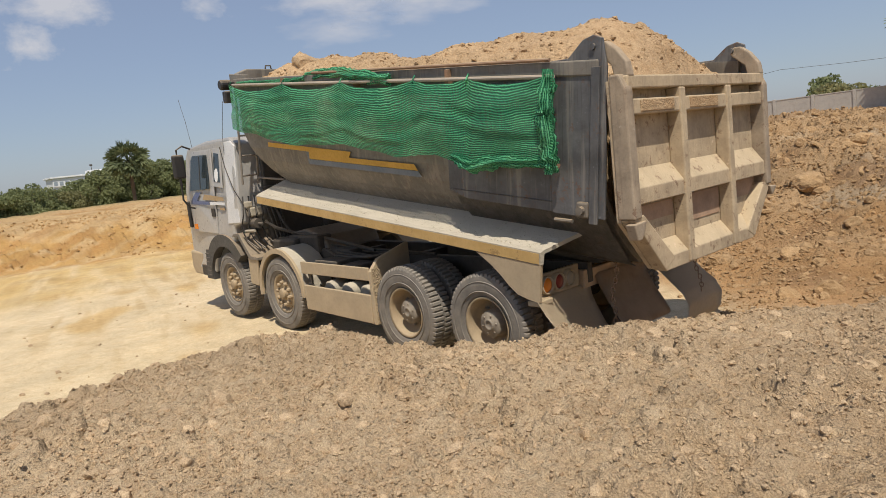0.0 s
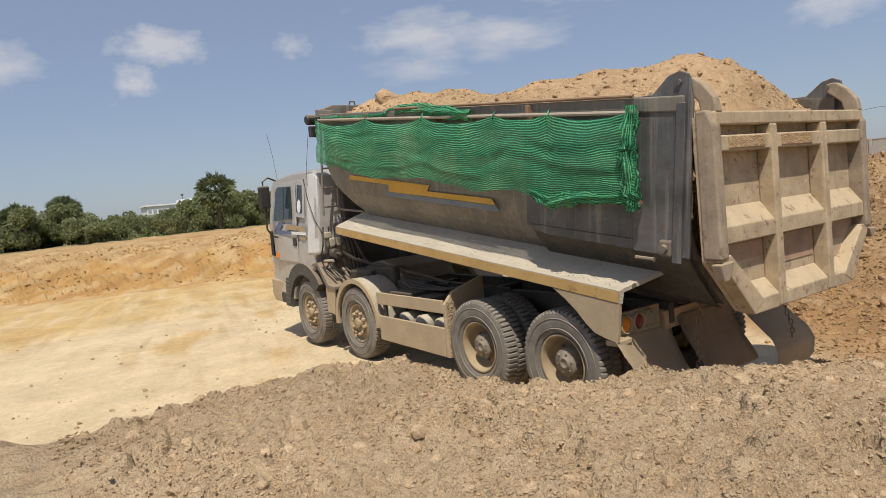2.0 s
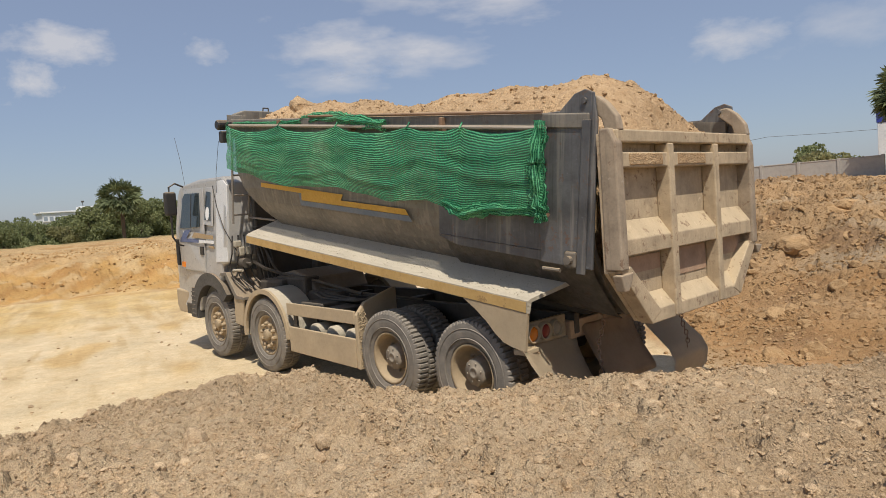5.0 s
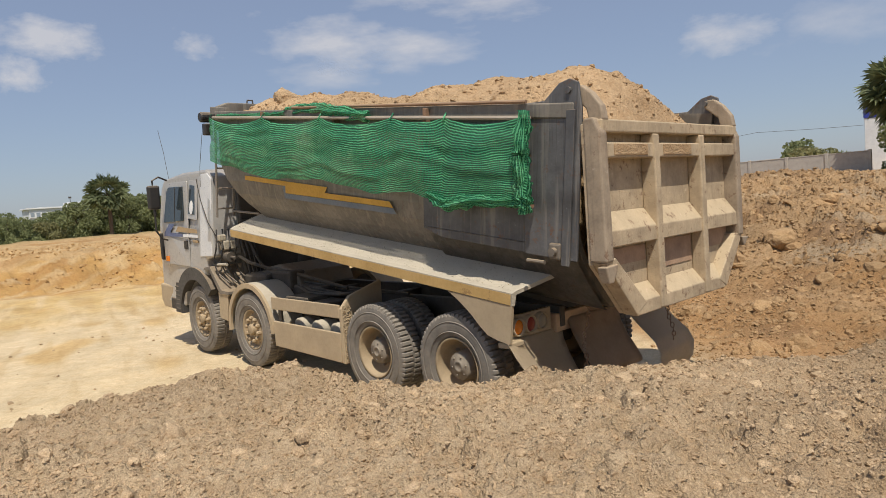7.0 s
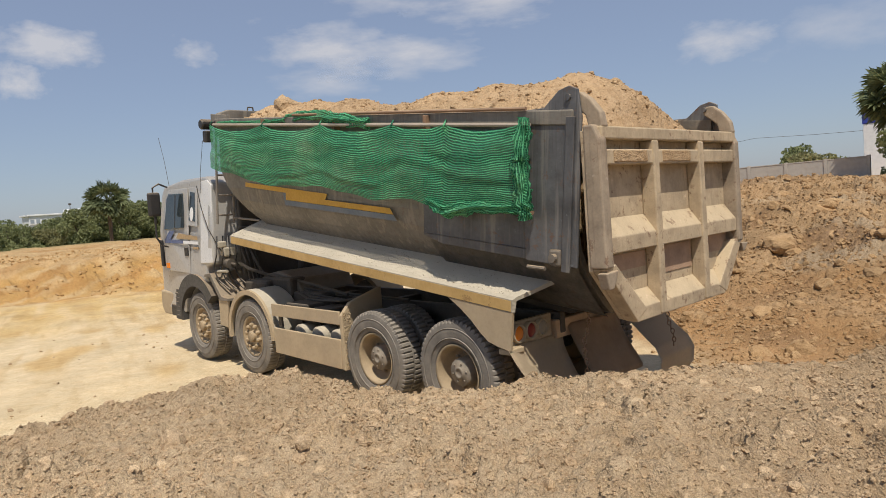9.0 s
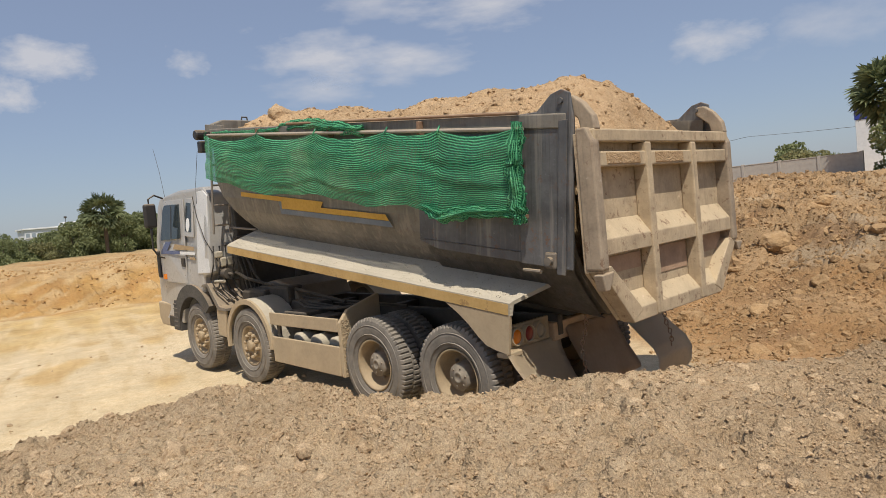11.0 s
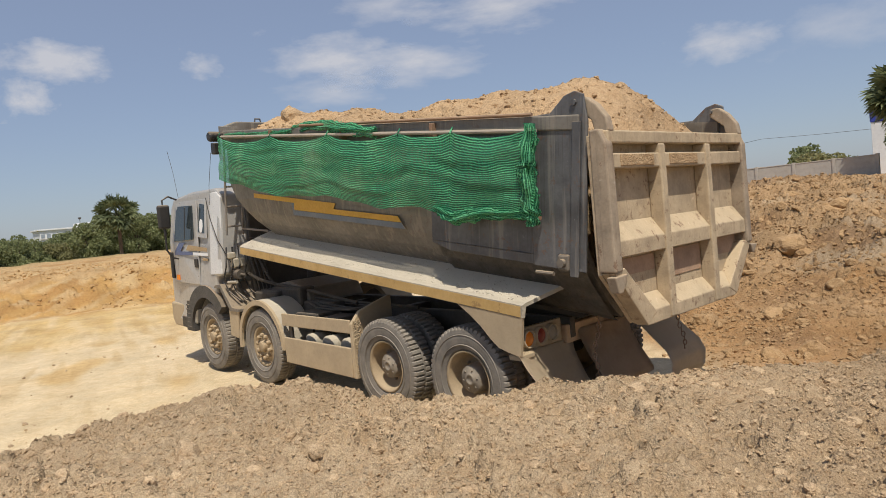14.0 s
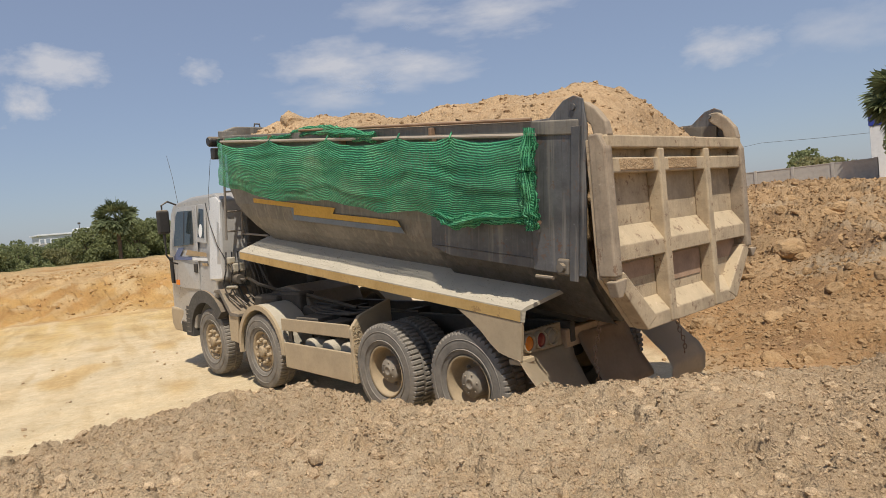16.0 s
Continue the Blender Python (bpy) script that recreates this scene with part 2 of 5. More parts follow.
def leaf_material(name, a, b_):
    m, N, L, b = nodes_of(name)
    g = N.new("ShaderNodeNewGeometry")
    tc = N.new("ShaderNodeTexCoord").outputs["Object"]
    n = noise_tex(N, L, 0.8, 3, 0.6, tc)
    c = mix(N, L, g.outputs["Random Per Island"], a, b_)
    c = mix(N, L, ramp(N, L, n.outputs[0], 0.35, 0.65, 0, 0.6), c, tuple(x * 0.6 for x in a))
    L.new(c, b.inputs["Base Color"])
    b.inputs["Roughness"].default_value = 0.65
    tl, ms = N.new("ShaderNodeBsdfTranslucent"), N.new("ShaderNodeMixShader")
    L.new(c, tl.inputs[0])
    ms.inputs[0].default_value = 0.4
    L.new(b.outputs[0], ms.inputs[1])
    L.new(tl.outputs[0], ms.inputs[2])
    L.new(ms.outputs[0], N["Material Output"].inputs[0])
    return m


LEAF = leaf_material("leaf_green", (0.19, 0.22, 0.09), (0.38, 0.41, 0.19))
LEAF_PALM = leaf_material("leaf_palm", (0.11, 0.14, 0.065), (0.27, 0.31, 0.15))
LEAF_DRY = leaf_material("leaf_dry", (0.26, 0.26, 0.11), (0.38, 0.36, 0.18))


def net_material():
    m, N, L, b = nodes_of("green_net")
    uv = N.new("ShaderNodeAttribute")
    uv.attribute_name = "weave"
    sp = N.new("ShaderNodeSeparateXYZ")
    L.new(uv.outputs["Vector"], sp.inputs[0])
    tc0 = N.new("ShaderNodeTexCoord").outputs["Object"]
    warp = N.new("ShaderNodeMath")
    L.new(sp.outputs[1], warp.inputs[0])
    L.new(ramp(N, L, noise_tex(N, L, 3.0, 5, 0.6, tc0).outputs[0], 0.2, 0.8, -0.022, 0.022), warp.inputs[1])
    w = N.new("ShaderNodeMath")
    w.operation = "MULTIPLY"
    L.new(warp.outputs[0], w.inputs[0])
    w.inputs[1].default_value = 2 * math.pi * 46
    s = N.new("ShaderNodeMath")
    s.operation = "SINE"
    L.new(w.outputs[0], s.inputs[0])
    tc = N.new("ShaderNodeTexCoord").outputs["Object"]
    n1, n2 = noise_tex(N, L, 2.2, 4, 0.6, tc), noise_tex(N, L, 40, 3, 0.6, tc)
    mp = N.new("ShaderNodeMapping")
    mp.inputs["Scale"].default_value = (3.0, 3.0, 30.0)
    L.new(tc, mp.inputs["Vector"])
    n3 = noise_tex(N, L, 1.0, 3, 0.6, mp.outputs[0])
    col = mix(N, L, ramp(N, L, s.outputs[0], -0.3, 0.8), (0.022, 0.19, 0.085), (0.19, 0.64, 0.31))
    col = mix(N, L, ramp(N, L, n3.outputs[0], 0.42, 0.66, 0, 0.5), col, (0.022, 0.23, 0.12))
    col = mix(N, L, ramp(N, L, n1.outputs[0], 0.42, 0.70, 0, 0.55), col, (0.025, 0.25, 0.13))
    col = mix(N, L, ramp(N, L, n1.outputs[0], 0.46, 0.28, 0, 0.55), col, (0.27, 0.52, 0.29))
    col = mix(N, L, ramp(N, L, n2.outputs[0], 0.45, 0.7, 0, 0.4), col, (0.012, 0.15, 0.075))
    L.new(col, b.inputs["Base Color"])
    b.inputs["Roughness"].default_value = 0.6
    bp = N.new("ShaderNodeBump")
    bp.inputs["Strength"].default_value, bp.inputs["Distance"].default_value = 0.45, 0.006
    L.new(s.outputs[0], bp.inputs["Height"])
    L.new(bp.outputs[0], b.inputs["Normal"])
    tl = N.new("ShaderNodeBsdfTranslucent")
    L.new(col, tl.inputs[0])
    tr = N.new("ShaderNodeBsdfTransparent")
    ms, ms2 = N.new("ShaderNodeMixShader"), N.new("ShaderNodeMixShader")
    ms.inputs[0].default_value = 0.35
    L.new(b.outputs[0], ms.inputs[1])
    L.new(tl.outputs[0], ms.inputs[2])
    wx = N.new("ShaderNodeMath")
    wx.operation = "MULTIPLY"
    L.new(sp.outputs[0], wx.inputs[0])
    wx.inputs[1].default_value = 2 * math.pi * 55
    sx = N.new("ShaderNodeMath")
    sx.operation = "SINE"
    L.new(wx.outputs[0], sx.inputs[0])
    ad = N.new("ShaderNodeMath")
    L.new(s.outputs[0], ad.inputs[0])
    L.new(sx.outputs[0], ad.inputs[1])
    L.new(ramp(N, L, ad.outputs[0], -1.0, -0.3, 0.7, 0.0), ms2.inputs[0])
    L.new(ms.outputs[0], ms2.inputs[1])
    L.new(tr.outputs[0], ms2.inputs[2])
    L.new(ms2.outputs[0], N["Material Output"].inputs[0])
    return m


NET = net_material()


# ---- mesh helpers ----
def part(name, bm, material, parent=None, label="", smooth=False):
    """Links a bmesh as one mesh object, under a thing or a part."""
    me = bpy.data.meshes.new(name)
    bmesh.ops.recalc_face_normals(bm, faces=bm.faces)
    bm.to_mesh(me)
    bm.free()
    me.materials.append(material)
    if smooth:
        me.polygons.foreach_set("use_smooth", [True] * len(me.polygons))
    ob = new(name, me)
    if parent is not None:
        ob.parent = parent
    if label:
        ob["label"] = label
    return ob


def shared(name, me, parent, m=None):
    ob = new(name, me)
    ob.parent = parent
    if m is not None:
        ob.matrix_basis = m
    return ob


def thing(name, at, label, category, group="", kind=""):
    e = new(name)
    e.location = at
    return tagged(e, label, category, group, kind)


def box(bm, x0, x1, y0, y1, z0, z1, bevel=0.0):
    b = bmesh.new()
    bmesh.ops.create_cube(b, size=1.0)
    for v in b.verts:
        v.co = Vector((x0 + (v.co.x + 0.5) * (x1 - x0), y0 + (v.co.y + 0.5) * (y1 - y0), z0 + (v.co.z + 0.5) * (z1 - z0)))
    if bevel:
        bmesh.ops.bevel(b, geom=b.edges[:], offset=bevel, segments=2, affect="EDGES", profile=0.5)
    join(bm, b)


def join(bm, other, m=None):
    me = bpy.data.meshes.new("tmp")
    other.to_mesh(me)
    other.free()
    if m is not None:
        me.transform(m)
    bm.from_mesh(me)
    bpy.data.meshes.remove(me)


def prism(bm, outline, axis, lo, hi, bevel=0.0):
    """An outline of points in the two axes other than `axis`, extruded from lo to hi along it."""
    b = bmesh.new()

    def place(p, d):
        return {"x": (d, p[0], p[1]), "y": (p[0], d, p[1]), "z": (p[0], p[1], d)}[axis]
    vs0 = [b.verts.new(place(p, lo)) for p in outline]
    vs1 = [b.verts.new(place(p, hi)) for p in outline]
    b.faces.new(vs0)
    b.faces.new(vs1[::-1])
    n = len(outline)
    for i in range(n):
        b.faces.new((vs0[i], vs1[i], vs1[(i + 1) % n], vs0[(i + 1) % n]))
    bmesh.ops.recalc_face_normals(b, faces=b.faces)
    if bevel:
        bmesh.ops.bevel(b, geom=b.edges[:], offset=bevel, segments=2, affect="EDGES", profile=0.5)
    join(bm, b)


def tube(bm, pts, r, segs=8):
    """A round bar through points."""
    pts = [Vector(p) for p in pts]
    rings = []
    for i, p in enumerate(pts):
        d = (pts[min(i + 1, len(pts) - 1)] - pts[max(i - 1, 0)]).normalized()
        q = d.to_track_quat("Z", "Y")
        rings.append([bm.verts.new(p + q @ Vector((r * math.cos(a), r * math.sin(a), 0))) for a in [2 * math.pi * k / segs for k in range(segs)]])
    for a, b in zip(rings, rings[1:]):
        for k in range(segs):
            bm.faces.new((a[k], a[(k + 1) % segs], b[(k + 1) % segs], b[k]))
    bm.faces.new(rings[0][::-1])
    bm.faces.new(rings[-1])


def lathe(bm, profile, segs, rfun=None, close=False):
    """Turns (y, r) pairs round the y axis."""
    rings = []
    for j, (y, r) in enumerate(profile):
        ring = []
        for k in range(segs):
            a = 2 * math.pi * k / segs
            rr = r if rfun is None else rfun(j, k, r)
            ring.append(bm.verts.new((rr * math.cos(a), y, rr * math.sin(a))))
        rings.append(ring)
    for a, b in zip(rings, rings[1:]):
        for k in range(segs):
            bm.faces.new((a[k], a[(k + 1) % segs], b[(k + 1) % segs], b[k]))
    if close:
        bm.faces.new(rings[0])
        bm.faces.new(rings[-1][::-1])


# ---- noise for earth ----
PERM = np.random.RandomState(7).permutation(512)
PERM = np.concatenate([PERM, PERM, PERM])
GRAD = np.stack([np.cos(np.arange(512) * 2.399), np.sin(np.arange(512) * 2.399)], 1)


def perlin(x, y):
    xi, yi = np.floor(x).astype(int), np.floor(y).astype(int)
    xf, yf = x - xi, y - yi
    u, v = xf ** 3 * (xf * (xf * 6 - 15) + 10), yf ** 3 * (yf * (yf * 6 - 15) + 10)

    def g(a, b):
        k = PERM[(PERM[(xi + a) & 511] + yi + b) & 511]
        return GRAD[k, 0] * (xf - a) + GRAD[k, 1] * (yf - b)
    n0 = g(0, 0) + u * (g(1, 0) - g(0, 0))
    n1 = g(0, 1) + u * (g(1, 1) - g(0, 1))
    return (n0 + v * (n1 - n0)) * 1.4


def lumps(x, y, size, seed=0.0):
    """Rounded lumps with sharp creases between them, about -0.5 to 0.5."""
    return 1.6 * np.abs(perlin(x / size + seed, y / size - seed * 1.7)) - 0.45


def clods(x, y, size, seed=0.0):
    """Domed clods of uneven size packed side by side, about -0.4 to 0.6."""
    u = x / size + seed + 0.45 * perlin(x / size * 0.8 + seed, y / size * 0.8)
    v = y / size - seed + 0.45 * perlin(x / size * 0.8 - 5, y / size * 0.8 + seed)
    xi, yi = np.floor(u).astype(int), np.floor(v).astype(int)
    best, high = np.full(np.shape(x), 9.0), np.zeros(np.shape(x))
    for a in (-1, 0, 1):
        for b in (-1, 0, 1):
            k = PERM[(PERM[(xi + a) & 511] + yi + b) & 511]
            d = (xi + a + (k * 0.6180339) % 1.0 - u) ** 2 + (yi + b + (k * 0.7548777) % 1.0 - v) ** 2
            near = d < best
            best = np.where(near, d, best)
            high = np.where(near, (k * 0.3819) % 1.0, high)
    return (0.3 + 0.9 * high) * np.sqrt(np.clip(1 - best / 0.68, 0.01, 1)) - 0.5


def smooth(t):
    t = np.clip(t, 0, 1)
    return t * t * (3 - 2 * t)


CREST = [(-6.0, -1.9), (-1.3, -1.64), (-0.49, -1.33), (0.34, -1.02), (0.87, -0.62), (1.59, -0.06), (2.06, 0.38), (2.75, 0.95), (3.3, 1.75), (5.0, 3.2), (9.0, 5.5)]


def crest_side(x, y):
    """How far a place lies on the near side (positive) of the crest of the heap in front."""
    best, side = np.full(np.shape(x), 1e9), np.ones(np.shape(x))
    for (ax, ay), (bx, by) in zip(CREST, CREST[1:]):
        dx, dy = bx - ax, by - ay
        t = np.clip(((x - ax) * dx + (y - ay) * dy) / (dx * dx + dy * dy), 0, 1)
        px, py = x - ax - t * dx, y - ay - t * dy
        d = np.hypot(px, py)
        s = np.where(dx * py - dy * px > 0, -1.0, 1.0)
        side = np.where(d < best, s, side)
        best = np.minimum(best, d)
    return best * side


def zones(x, y):
    """Weights of the front heap, the bank behind the truck, the far bank on the yard's other side."""
    wob = 0.35 * perlin(x / 1.3, y / 1.3) + 0.15 * perlin(x / 0.4, y / 0.4)
    d = crest_side(x, y)
    heap = smooth((x + 3.95 + wob) / 3.1) * smooth((d + 0.8 + 0.3 * wob) / 0.8) * (1 - smooth((np.hypot(x, y) - 14) / 6))
    bank = smooth((x + 0.42 * (y - 2) + 0.4 + wob) / 2.2) * smooth((y - 1.6 + 0.25 * (x - 2) + wob) / 11.5)
    far = smooth((-x - 22.0 + 0.5 * np.clip(y, -30, 14) + 1.5 * wob) / 4.5)
    return heap, bank, far, d


def height(x, y, fine=True):
    heap, bank, far, d = zones(x, y)
    plateau = smooth((y - 18) / 18) * 1.85
    h = np.maximum(0.70 * heap, 0)
    low = np.maximum(bank * 1.95, plateau)
    h = np.maximum(h, low) + 0.3 * np.minimum(h, low)
    h = np.minimum(h, 2.1)
    h = np.maximum(h, 1.25 * far * (1 + 0.12 * perlin(x / 2.0, y / 2.0)))
    rough = np.clip(heap * 1.2 + bank * 1.6 + np.where(far > 0.03, 0.9, 0) * (1 - smooth((-x - 60) / 30)) + plateau * 0.4, 0, 1)
    n = 0.05 * perlin(x / 1.6, y / 1.6)
    if fine:
        broken = smooth(perlin(x / 1.1 + 9, y / 1.1) * 1.3 + 0.45)
        n = n + 0.15 * clods(x, y, 0.5, 3.1) * broken + 0.12 * clods(x, y, 0.21, 1.3) * (0.25 + 0.75 * broken) + 0.075 * clods(x, y, 0.10, 5.0) * (0.5 + 0.5 * broken) + 0.042 * clods(x, y, 0.054, 7.0)
    n = n + (0.22 * lumps(x, y, 2.3, 4.4) + 0.16 * clods(x, y, 1.1, 2.7) + 0.18 * clods(x, y, 0.42, 8.2) + 0.12 * clods(x, y, 0.2, 3.7)) * smooth(bank * 5) * (1 - smooth((y - 15) / 5))
    n = n + (0.07 * lumps(x, y, 1.6, 6.4) + 0.10 * clods(x, y, 0.9, 2.4) + 0.09 * clods(x, y, 0.42, 4.4) + 0.25 * smooth(perlin(x / 3.0, y / 1.5) + 0.5) * np.exp(-((-x - 28.5 + 0.5 * np.clip(y, -30, 14)) / 1.2) ** 2)) * smooth(far * 3) * (1 - smooth((-x - 34) / 10))
    yard = 0.018 * perlin(x / 1.5, y / 1.5) + 0.006 * perlin(x / 0.25, y / 0.25) + 0.03 * lumps(x * 0.5 + y * 0.2, y - 0.1 * x, 1.4, 2.0) * smooth((-x - 11) / 6)
    yard = yard + 0.022 * lumps(x * 0.3 + y, (x - 0.3 * y) * 0.15, 0.5, 6.0) * smooth((-x - 8) / 5)
    return h + rough * n + (1 - rough) * yard - 0.02


def line(*stops):
    """Coordinates with their own step between stops: value, step, value, step, ... value."""
    out = [stops[0]]
    for lo, step, hi in zip(stops[0::2], stops[1::2], stops[2::2]):
        n = max(1, int(round((hi - lo) / step)))
        out += [lo + (hi - lo) * k / n for k in range(1, n + 1)]
    return np.array(out)


def spread(start, end, n):
    return start + (end - start) * (np.geomspace(1, 400, n) - 1) / 399


# ---- ground ----
def build_ground():
    xs = np.concatenate([spread(-34, -3000, 40)[::-1], line(-34, 0.12, -21, 0.16, -12, 0.09, -4.4, 0.03, -3.2, 0.017, 3.4, 0.04, 5, 0.07, 9)[1:], spread(9, 3000, 45)[1:]])
    ys = np.concatenate([spread(-8, -3000, 45)[::-1], line(-8, 0.14, -3.9, 0.017, -0.3, 0.035, 6.0, 0.09, 16, 0.3, 40)[1:], spread(40, 3000, 35)[1:]])
    X, Y = np.meshgrid(xs, ys)
    Z = height(X, Y)
    heap, bank, far, d = zones(X, Y)
    nx, ny = len(xs), len(ys)
    me = bpy.data.meshes.new("ground")
    idx = np.arange(nx * ny).reshape(ny, nx)
    quads = np.stack([idx[:-1, :-1], idx[:-1, 1:], idx[1:, 1:], idx[1:, :-1]], -1).reshape(-1, 4)
    me.vertices.add(nx * ny)
    me.vertices.foreach_set("co", np.stack([X, Y, Z], -1).reshape(-1).astype(np.float32))
    me.loops.add(len(quads) * 4)
    me.loops.foreach_set("vertex_index", quads.reshape(-1).astype(np.int32))
    me.polygons.add(len(quads))
    me.polygons.foreach_set("loop_start", (np.arange(len(quads)) * 4).astype(np.int32))
    me.polygons.foreach_set("use_smooth", np.ones(len(quads), dtype=bool))
    me.update(calc_edges=True)
    # soil colours: pale trodden yard, yellow sand, orange banks, grey-brown heap
    def lerp(a, b, t):
        return a + (np.array(b) - a) * t[..., None]
    n1 = perlin(X / 2.2 + 0.3 * Y, Y / 1.1 + 5)
    n2 = perlin(X / 6 + 3, Y / 4 - 2)
    col = np.zeros(X.shape + (3,)) + np.array((0.67, 0.545, 0.35))
    col = lerp(col, (0.60, 0.43, 0.19), smooth((-X - 10.5 + 2.5 * n2) / 5) * (0.55 + 0.45 * smooth(n1 + 0.6)))
    col = lerp(col, (0.57, 0.39, 0.17), 0.8 * smooth((n1 - 0.25) * 3) * smooth((n2 + 0.15) * 4))
    st = perlin((X * 0.25 + Y) / 0.45, (X - 0.3 * Y) / 5.0)
    col = lerp(col, (0.50, 0.34, 0.15), 0.45 * smooth(st * 2.6 - 0.35) * smooth(perlin(X / 5 - 7, Y / 4) * 2 + 0.5) * smooth((-X - 4) / 6))
    col = lerp(col, (0.72, 0.60, 0.42), 0.28 * smooth(-st * 2.4 - 0.2) * smooth((-X - 3) / 5))
    st2 = perlin((X * 0.3 + Y) / 0.17 + 31, (X - 0.25 * Y) / 2.6)
    col = lerp(col, (0.48, 0.33, 0.145), 0.4 * smooth(st2 * 2.4 - 0.2) * smooth(perlin(X / 3 + 17, Y / 2.5) * 2 + 0.4) * smooth((-X - 3) / 5))
    col = lerp(col, (0.52, 0.325, 0.125), smooth((-X - 20.5 + 0.5 * np.clip(Y, -30, 14) + 1.2 * n1) / 2.5))
    col = lerp(col, (0.53, 0.37, 0.19), smooth(far * 4 - 2.6 + n1))
    fb = smooth((-X - 19.5 + 0.5 * np.clip(Y, -30, 14)) / 2) * (1 - smooth((-X - 50) / 10))
    col = lerp(col, (0.42, 0.235, 0.09), 0.6 * fb * smooth(perlin(X / 0.7, Y / 3.2 + 8) * 2 + 0.1))
    col = lerp(col, (0.60, 0.45, 0.25), 0.7 * fb * smooth(perlin(X / 0.5 + 9, Y / 1.1) * 2.4 - 0.2))
    col = lerp(col, (0.46, 0.315, 0.175), smooth(bank * 14))
    col = lerp(col, (0.46, 0.27, 0.12), 0.8 * smooth(bank * 14) * smooth((7.5 - Y) / 3 + n1) * smooth((2.6 - X + 0.3 * Y) / 1.6))
    col = lerp(col, (0.56, 0.38, 0.21), smooth((Y - 10 + 2 * n1) / 6) * smooth((X + 18) / 6))
    col = lerp(col, (0.62, 0.50, 0.34), 0.7 * smooth(perlin(X / 4.0 + 2, Y / 1.1 + 0.25 * X) * 3 - 0.5) * smooth((Y - 9) / 4) * smooth((X + 18) / 6))
    col = lerp(col, (0.46, 0.36, 0.24), 0.8 * smooth(perlin(X / 2.6 + 4, Y / 1.4) * 3 - 0.6) * smooth(bank * 9) * (1 - smooth((Y - 14) / 5)))
    col = lerp(col, (0.28, 0.17, 0.09), 0.7 * smooth(perlin(X / 1.9 - 4, Y / 1.2 + 3) * 3 - 0.5) * smooth(bank * 9) * (1 - smooth((Y - 12) / 5)))
    col = lerp(col, (0.555, 0.425, 0.275), np.clip(smooth(heap * 9) * smooth((d + 0.9) / 0.6), 0, 1))
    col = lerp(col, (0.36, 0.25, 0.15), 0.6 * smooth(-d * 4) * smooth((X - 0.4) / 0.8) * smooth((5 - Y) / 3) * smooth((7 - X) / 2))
    col = lerp(col, (0.44, 0.32, 0.195), 0.8 * smooth((X + 0.3 * Y - 1.6) / 2.5) * smooth(heap * 9) * smooth((d + 0.9) / 0.6))
    col = lerp(col, (0.20, 0.19, 0.09), smooth((np.hypot(X, Y) - 60) / 20))
    at = me.color_attributes.new("soil", "FLOAT_COLOR", "POINT")
    loose = np.clip(heap * 3 + bank * 8 + 0.7 * (far > 0.03), 0, 1)[..., None]
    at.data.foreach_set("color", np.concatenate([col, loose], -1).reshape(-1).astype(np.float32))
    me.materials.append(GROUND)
    return tagged(new("ground", me), "sandy yard with loose brown soil heaps and orange banks", "ground", kind="structure")


build_ground()


def clod_shapes(n, sub, seed):
    rs = np.random.RandomState(seed)
    out = []
    for _ in range(n):
        b = bmesh.new()
        bmesh.ops.create_icosphere(b, subdivisions=sub, radius=1.0)
        b.verts.ensure_lookup_table()
        co = np.array([v.co[:] for v in b.verts])
        k = rs.normal(size=(7, 3))
        k /= np.linalg.norm(k, axis=1)[:, None]
        cut = rs.uniform(0.55, 0.9, 7)
        for kk, c in zip(k, cut):
            over = np.maximum(co @ kk - c, 0)
            co = co - over[:, None] * kk * 0.85
        co *= rs.uniform(0.65, 1.2, 3) * np.array((1, 1, 0.8))
        co += rs.normal(scale=(0, 0.15, 0.075, 0.035)[sub], size=co.shape)
        out.append((co, np.array([[v.index for v in f.verts] for f in b.faces])))
        b.free()
    return out


TINY, SMALL, LARGE = clod_shapes(14, 1, 3), clod_shapes(12, 2, 3), clod_shapes(8, 3, 4)


def scatter(name, places, material, label, category, shapes, seed, parent=None):
    """One mesh of many clods: places holds x, y, z and radius."""
    rs = np.random.RandomState(seed)
    vs, fs, off = [], [], 0
    for x, y, z, r in places:
        co, fa = shapes[rs.randint(len(shapes))]
        a, c = rs.uniform(0, 2 * math.pi), rs.uniform(-0.5, 0.5)
        R = np.array(Euler((c, rs.uniform(-0.5, 0.5), a)).to_matrix())
        vs.append(co @ R.T * r + (x, y, z))
        fs.append(fa + off)
        off += len(co)
    me = bpy.data.meshes.new(name)
    me.from_pydata(np.concatenate(vs).tolist(), [], np.concatenate(fs).tolist())
    me.materials.append(material)
    ob = new(name, me)
    if parent is not None:
        ob.parent = parent
    return tagged(ob, label, category, kind="stuff")


def on_ground(n, x0, x1, y0, y1, keep, rmin, rmax, power, seed, sink=0.25):
    rs = np.random.RandomState(seed)
    x, y = rs.uniform(x0, x1, n), rs.uniform(y0, y1, n)
    ok = keep(x, y, rs.uniform(0, 1, n))
    x, y = x[ok], y[ok]
    r = rmin + (rmax - rmin) * rs.uniform(0, 1, len(x)) ** power
    z = height(x, y) + r * (0.45 - sink)
    return np.stack([x, y, z, r], 1)


def near_heap(x, y, u):
    h, b, f, d = zones(x, y)
    return (h > 0.05 + 0.3 * u * (x < -2)) & (d > -0.7) & (u < 0.35 + 0.65 * smooth(perlin(x / 0.8, y / 0.8) + 0.5))


